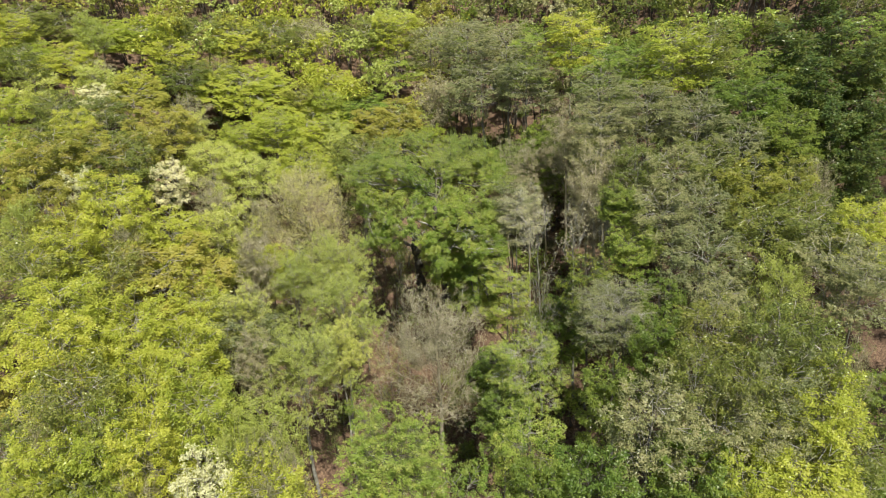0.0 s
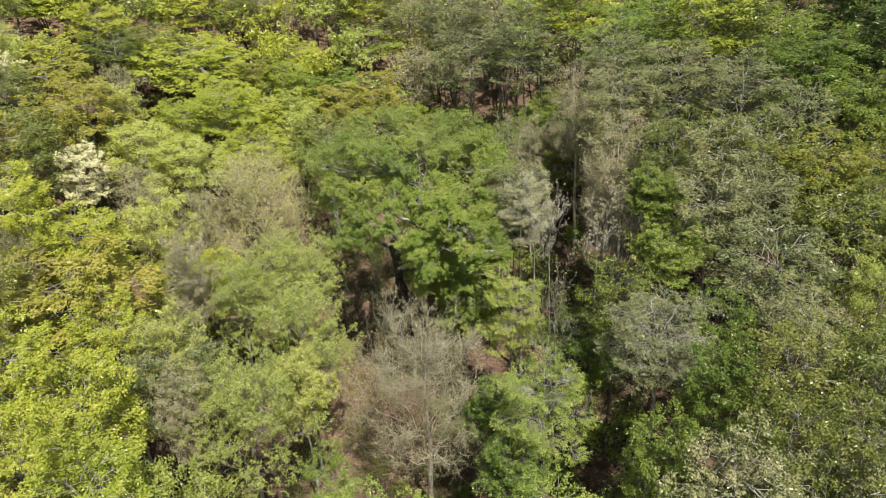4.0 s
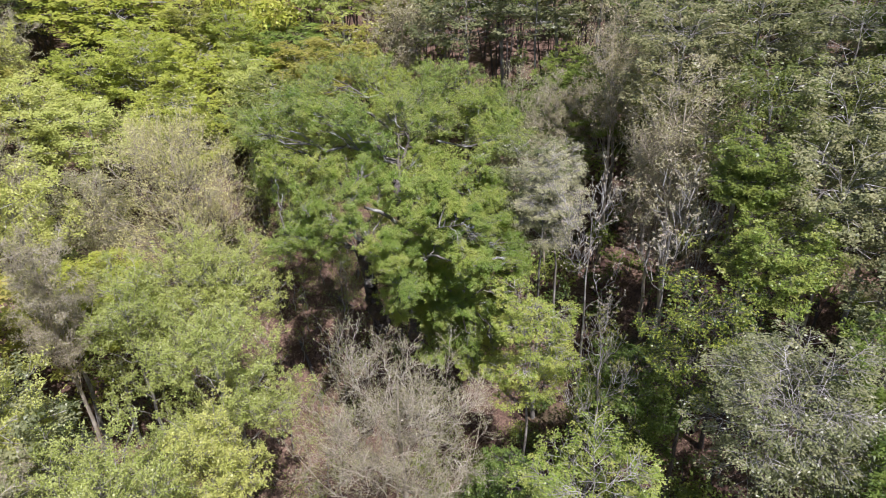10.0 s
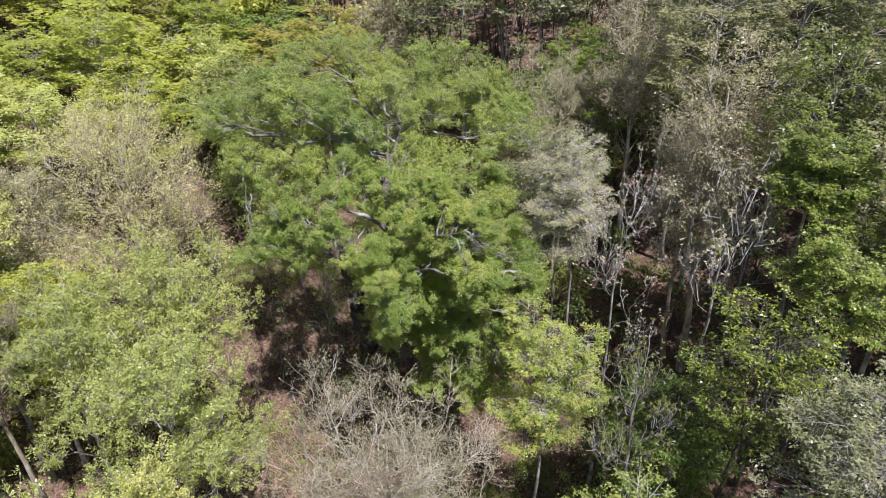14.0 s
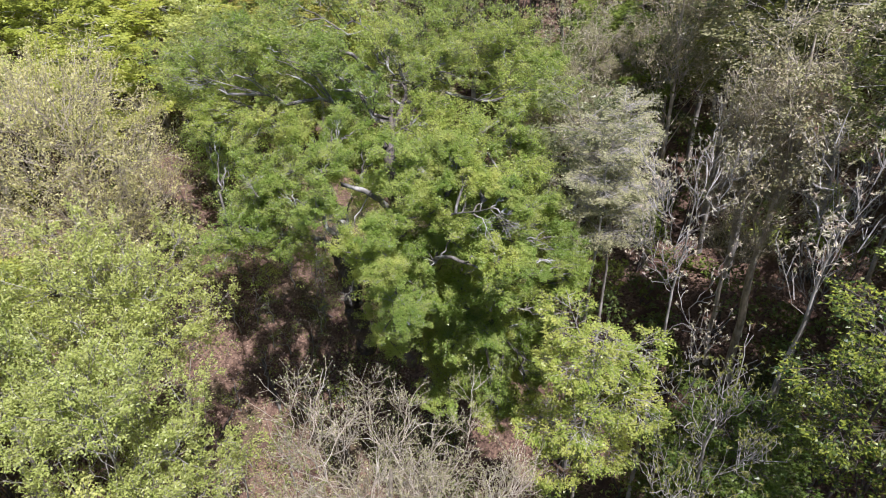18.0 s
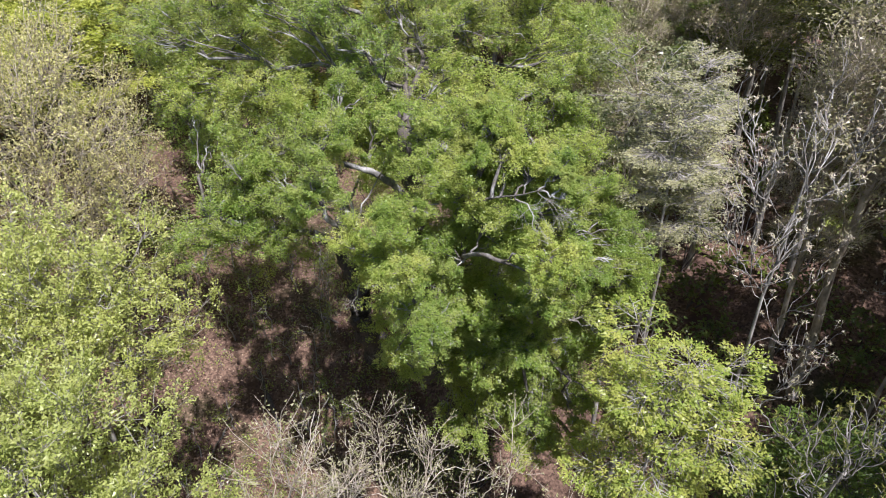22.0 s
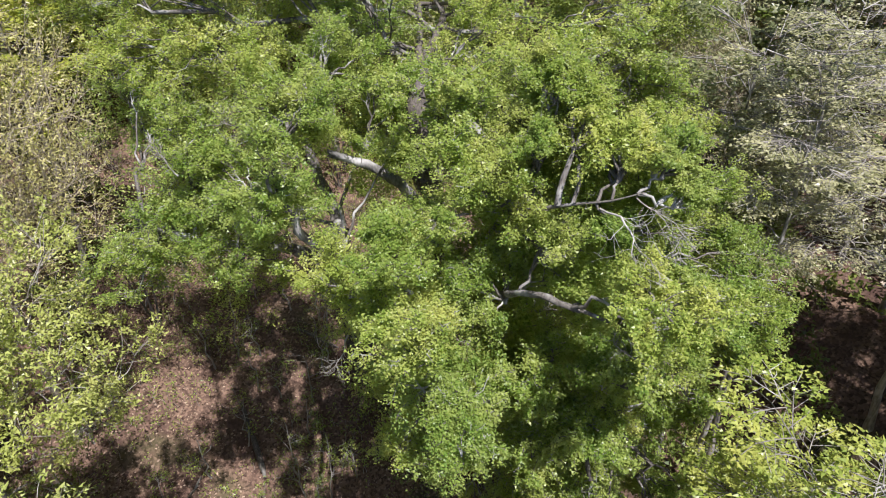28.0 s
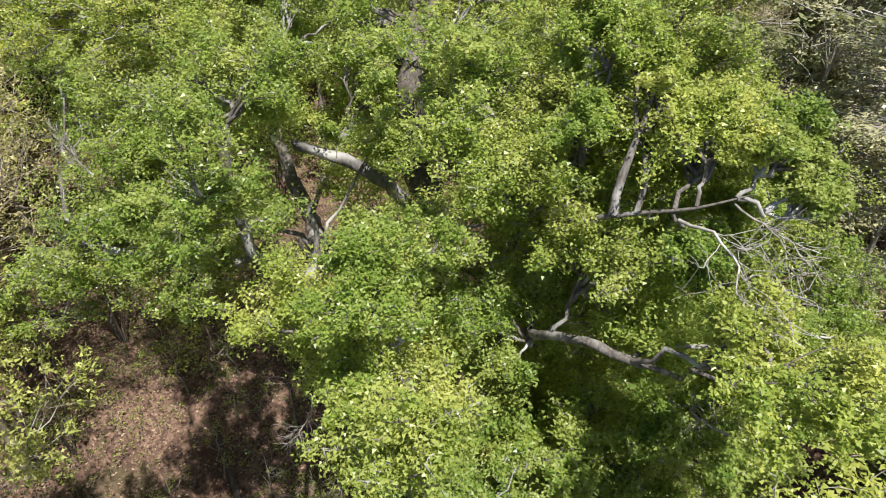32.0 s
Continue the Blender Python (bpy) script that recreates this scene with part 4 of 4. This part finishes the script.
stand("orange", ((-27.3, -10.6, 13.1, 4.4), (-36.7, -9.6, 20.3, 2.2), (32.7, -4.6, 18.7, 2.3), (29.4, -3.6, 18.1, 2.8), (-42.2, -2.3, 20.4, 2.6), (-41.8, 1.5, 19.7, 3.1), (-39.3, 3.0, 18.4, 2.8), (-42.4, 20.8, 16.3, 4.1)))
stand("green", ((-15.2, 36.3, 7.4, 4.2),))
stand("fresh", ((2.3, -32.1, 10.2, 2.2), (6.7, -28.5, 11.8, 2.4), (-6.3, -22.5, 7.4, 1.5), (22.3, 18.3, 22.6, 2.9), (18.2, 20.7, 21.2, 3.2), (12.1, 30.5, 20.5, 3.8), (-10.8, 48.2, 10.4, 4.5)))
stand("silver", ((20.1, -28.2, 13.6, 2.8), (23.9, -27.9, 13.9, 2.4), (15.5, -27.7, 14.7, 2.9), (24.6, -26.4, 15.9, 2.1), (23.6, -16.6, 15.3, 2.3), (34.3, -16.2, 17.6, 2.2), (-18.3, -15.2, 9.6, 3.1), (32.8, -13.9, 17.1, 3.0), (24.0, -11.5, 15.8, 3.2), (24.6, -5.7, 16.9, 2.9), (21.1, -5.4, 16.5, 2.9), (23.0, -0.9, 18.2, 2.9), (30.1, 2.0, 19.5, 2.8), (7.0, 2.4, 12.3, 2.0), (26.5, 6.8, 20.6, 3.3), (17.4, 9.1, 18.3, 3.1), (22.4, 10.6, 20.4, 3.4), (17.9, 15.4, 19.7, 3.1), (9.7, 26.1, 17.9, 3.3), (3.6, 31.2, 15.0, 4.6)))
stand("silver", ((7.7, 35.9, 19.2, 3.8), (1.9, 43.2, 17.4, 3.9), (-4.8, 49.5, 14.6, 4.0)))
stand("mid", ((18.6, -30.3, 11.0, 2.8), (17.7, -20.0, 13.6, 2.0), (19.0, -15.5, 13.7, 2.0), (11.2, -30.9, 10.9, 2.4), (13.1, -24.2, 12.9, 1.9), (7.7, -31.4, 10.7, 2.1), (34.6, 2.9, 20.3, 3.0), (32.4, 8.5, 21.8, 3.4)))
stand("dark", ((39.7, -3.1, 20.1, 2.6), (39.7, 3.8, 21.3, 3.4), (43.0, 4.0, 21.6, 3.1), (39.9, 10.5, 22.9, 3.6), (46.6, 13.0, 23.8, 3.7), (39.0, 17.4, 25.0, 3.9), (44.1, 17.6, 25.1, 4.2)))
# the wood goes on between and beyond, and low growth fills the ground under it


def joined(name, label, category, rows, material, bark=None):
    """Far stands and undergrowth nobody could count: each row is (x, y, foot, top, radius, leaves, leaf size)."""
    g = np.random.default_rng(len(rows))
    pos, siz, stem, stem_r = [], [], [], []
    for x, y, z, top, r, n, size in rows:
        k = 9
        c = np.array([x, y, top]) + in_ball(k, g, 0.5) * np.array([r, r, min(3.2, 0.35 * (top - z))]) - np.array([0, 0, min(3.0, 0.3 * (top - z))])
        tw = c[g.integers(0, k, n // 9)] + in_ball(n // 9, g, 0.4) * np.array([0.55 * r, 0.55 * r, 0.3 * r])
        p = np.repeat(tw, 9, 0) + g.normal(0, 0.16, (n // 9 * 9, 3))
        pos.append(p)
        siz.append(np.full(len(p), size))
        for q in range(4):
            stem.append(np.linspace((x + 0.1 * q, y, z - 0.3), c[q], 4))
            stem_r.append(np.linspace(0.05 + 0.004 * (top - z), 0.02, 4))
    root = tagged(new(name), label, category, kind="stuff")
    tagged(part("leafage", mesh_from("leafage", *leaf_quads(np.concatenate(pos), np.concatenate(siz), g, 1.0, 0.62, 0.25, None, True), material), root), kind="stuff")
    tagged(part("stem_tangle", mesh_from("stem_tangle", *tubes(np.array(stem), np.array(stem_r), 3), BARK_DARK), root), kind="stuff")


g = np.random.default_rng(11)
FILL = {}
count = 0
for y in (*np.arange(-40, 32, 6.0), *np.arange(32, 112, 4.8)):
    for x in np.arange(-96, 98, 6.0 if y < 32 else 5.2):
        px, py = x + g.uniform(-2.2, 2.2), y + g.uniform(-2.2, 2.2)
        pick, var, turn, grow_h, rr = g.random(), int(g.integers(3)), g.uniform(0, 360), g.uniform(0, 1), g.uniform(2.6, 3.8)
        if any((px - a) ** 2 + (py - b) ** 2 < ((1.1 * r + 0.8) if py < 12 else 0.8 * r + 0.3) ** 2 for a, b, r in PLACED):
            continue
        if abs(px) > 40 + 0.62 * (py + 30) or -17 < px < 9 and -24 < py < 17 or -9 < px < 3 and py < 26:
            continue
        if px < -2:
            kinds = ("yellow", "pale", "yellow", "pale", "orange", "yellow") if py > 25 else ("yellow", "olive", "yellow", "pale", "orange", "olive")
        elif px > 26 and py > 18:
            kinds = ("dark", "dark", "olive", "dark", "green", "silver")
        else:
            kinds = ("silver", "mid", "olive", "silver", "bud", "mid")
        z = float(ground_z(px, py))
        top = z + (13 + 5 * grow_h if py > 15 else 16 + 5 * grow_h)
        if count < 120 and py < 40:
            plant(kinds[int(pick * 6)], px, py, top, rr, turn, var)
            count += 1
        else:
            FILL.setdefault(kinds[int(pick * 6)], []).append((px, py, z, top, rr * 1.2, 810, 0.48))
for y in np.arange(-110, -40, 8.0):
    for x in np.arange(-70, 76, 8.0):
        px, py = x + g.uniform(-3, 3), y + g.uniform(-3, 3)
        z = float(ground_z(px, py))
        FILL.setdefault(("pale", "yellow", "olive", "silver")[int(g.integers(4))], []).append((px, py, z, z + g.uniform(14, 19), 4.2, 450, 0.7))
for kind, rows in FILL.items():
    joined("distant_woodland", "far stand of " + {"dark": "dark evergreen", "silver": "grey-green", "pale": "pale green"}.get(kind, kind) + " spring trees on the hillside", "woodland", rows, LEAF[KINDS[kind][0]])
LOW = {"green": [], "olive": [], "dark": [], "yellow": [], "mid": []}
for x in np.arange(-44, 46, 3.3):
    for y in np.arange(-34, 46, 3.3):
        px, py = x + g.uniform(-1.4, 1.4), y + g.uniform(-1.4, 1.4)
        pick, hh, rr = g.random(), g.uniform(1.5, 7.0), g.uniform(1.1, 2.2)
        if -13.5 < px < -4.2 and -20 < py < 26 and pick > (0.62 if py < -5 and px > -11 else 0.42) or abs(px) > 26 + 0.5 * (py + 34) or -15 < px < -3 and -6 < py < 14:
            continue
        kind = ("yellow", "olive", "olive", "dark")[int(pick * 4)] if px < -2 else ("dark", "mid", "dark", "green")[int(pick * 4)]
        z = float(ground_z(px, py))
        near = -22 < px < 8 and -12 < py < 26
        if near and kind == "yellow":
            kind = "mid"
        LOW[kind].append((px, py, z, z + hh * (0.6 if -16 < px < 6 and -20 < py < 20 else 1.0), rr, 900 if near else 450, 0.13 if near else 0.25))
# extra dark shrubs, added in place of the deep shadow on this bank
for x in np.arange(2.5, 20, 2.6):
    for y in np.arange(-24, -3, 2.6):
        px, py = x + g.uniform(-1.1, 1.1), y + g.uniform(-1.1, 1.1)
        z = float(ground_z(px, py))
        LOW["dark" if g.random() < 0.5 else "mid"].append((px, py, z, z + g.uniform(1.5, 4.5), g.uniform(1.1, 1.8), 540, 0.18))
for kind, rows in LOW.items():
    joined("undergrowth", "leafy " + {"dark": "dark green", "yellow": "yellow-green", "mid": "deep green"}.get(kind, kind) + " saplings and shrubs under the trees", "undergrowth", rows, LEAF[KINDS[kind][0]])


def fallen_log(x, y, turn, length, r, label):
    """A fallen stem lying on the slope, with a few stubs, broken at both ends."""
    g = np.random.default_rng(int(abs(x * 31 + y * 17)))
    m = 9
    t = np.linspace(-0.5, 0.5, m) * length
    xs, ys = x + t * math.cos(radians(turn)), y + t * math.sin(radians(turn))
    line = np.stack([xs, ys, np.array([float(ground_z(a, b)) for a, b in zip(xs, ys)])], 1)
    line[:, 2] = np.linspace(line[0, 2], line[-1, 2], m) + r * 0.75
    line[1:-1] += g.normal(0, 0.03, (m - 2, 3))
    rad = np.linspace(r, r * 0.62, m) * (1 + g.normal(0, 0.05, m))
    rad[[0, -1]] *= 0.35
    root = tagged(new("fallen_log"), label, "log")
    part("stem", mesh_from("stem", *tubes(line[None], rad[None], 10), BARK_DARK, True), root)
    for k in (2, 4, 6):
        tip = line[k] + np.array([g.normal(0, 0.25), g.normal(0, 0.25), 0.25 + 0.3 * g.random()])
        stub = np.linspace(line[k], tip, 4)[None]
        part("stub", mesh_from("stub", *tubes(stub, np.linspace(r * 0.35, r * 0.12, 4)[None], 6), BARK_DARK, True), root)


fallen_log(-10.6, 6.6, 118, 3.6, 0.17, "dark rotting log lying on the leaf litter")
fallen_log(-20.6, 12.2, 8, 4.6, 0.21, "fallen grey trunk half sunk in old leaves")
fallen_log(-8.2, 12.5, 160, 2.8, 0.10, "thin broken stem lying across the slope")
fallen_log(-13.0, 3.5, 70, 2.4, 0.08, "small dead branch lying on the slope")


def sapling(seed, x, y, h):
    """A thin young stem with a few sparse sprays."""
    g = np.random.default_rng(seed)
    z = float(ground_z(x, y))
    root = tagged(new("sapling"), "thin upright sapling with sparse small green leaves", "sapling", "saplings on the gully floor")
    root.location = (x, y, z - 0.1)
    stem = bend([(0, 0, 0)], [(g.normal(0, 0.25), g.normal(0, 0.25), h)], 7, [0.0], 0.03, g)
    sr = np.linspace(0.035 + 0.006 * h, 0.01, 7)[None]
    part("stem", mesh_from("stem", *tubes(stem, sr, 5), BARK_GREY, True), root)
    b, r = shoots(stem, sr, 9, 0.28 * h, 60, g, 0.35, 0.2, 0.6, 4, 0.5, 0.006)
    c, q = shoots(b, r, 4, 0.12 * h, 45, g, 0.3, 0.1, 0.5, 3, 0.6, 0.005)
    v1, f1 = tubes(b, r, 3)
    v2, f2 = tubes(c, q, 3)
    tagged(part("twig_spray", mesh_from("twig_spray", np.concatenate([v1, v2]), np.concatenate([f1, f2 + len(v1)]), BARK_GREY), root), kind="stuff")
    p = np.repeat(c[:, 2], 7, 0) + g.normal(0, 0.09, (len(c) * 7, 3))
    tagged(part("crown", mesh_from("crown", *leaf_quads(p, 0.10, g, 1.2, 0.6, 0.25, None, True), LEAF["mid" if seed % 3 else "fresh"]), root), kind="stuff")


g = np.random.default_rng(77)
for k in range(80):
    sapling(500 + k, g.uniform(-18.5, -5.0), g.uniform(-8, 20), g.uniform(1.8, 5.0))


def seedlings():
    """Low sprigs and tufts of young green on the gully floor, in drifts."""
    g = np.random.default_rng(37)
    n = 9000
    x, y = g.uniform(-26, 2, n), g.uniform(-12, 34, n)
    drift = np.sin(x * 0.55 + 1.7 * np.sin(y * 0.31)) * np.sin(y * 0.47 + 0.8) + g.normal(0, 0.35, n)
    x, y = x[drift > 0.15], y[drift > 0.15]
    root = np.stack([x, y, ground_z(x, y) - 0.03], 1)
    tips = root + np.stack([g.normal(0, 0.12, len(x)), g.normal(0, 0.12, len(x)), g.uniform(0.2, 0.9, len(x))], 1)
    stems = bend(root, tips, 3, np.zeros(len(x)), 0.05, g)
    patch = tagged(new("seedlings"), "drifts of low green seedlings and sprigs among dead leaves", "seedlings", kind="stuff")
    tagged(part("stem_tangle", mesh_from("stem_tangle", *tubes(stems, np.full((len(x), 3), 0.008), 3), BARK_GREY), patch), kind="stuff")
    spots = np.repeat(tips, 9, 0) + g.normal(0, 1, (len(x) * 9, 3)) * np.array([0.17, 0.17, 0.08])
    tagged(part("leafage", mesh_from("leafage", *leaf_quads(spots, 0.11, g, 2.0, 0.6, 0.2, None, True), LEAF["fresh"]), patch), kind="stuff")


seedlings()


def litter():
    """Old leaves lying loose on the open ground."""
    g = np.random.default_rng(91)
    n = 26000
    x, y = g.uniform(-22, -1, n), g.uniform(-10, 30, n)
    p = np.stack([x, y, ground_z(x, y) + 0.012 + g.random(n) * 0.03], 1)
    v, f = leaf_quads(p, 0.15, g, 2.6, 0.62, 0.0)
    m, t, out = mat_nodes("dry_leaves")
    geo = t.nodes.new("ShaderNodeNewGeometry")
    col = mix_rgb(t, geo.outputs["Random Per Island"], (0.08, 0.045, 0.028), (0.42, 0.305, 0.215))
    q = t.nodes.new("ShaderNodeBsdfPrincipled")
    q.inputs["Roughness"].default_value = 0.8
    t.links.new(col, q.inputs["Base Color"])
    t.links.new(q.outputs[0], out.inputs[0])
    tagged(new("leaf_litter", mesh_from("leaf_litter", v, f, m)), "loose dry brown leaves on the gully floor", "leaves", kind="stuff")


litter()
for o in PROTO.values():
    for c in (*o.children_recursive, o):
        bpy.data.objects.remove(c)
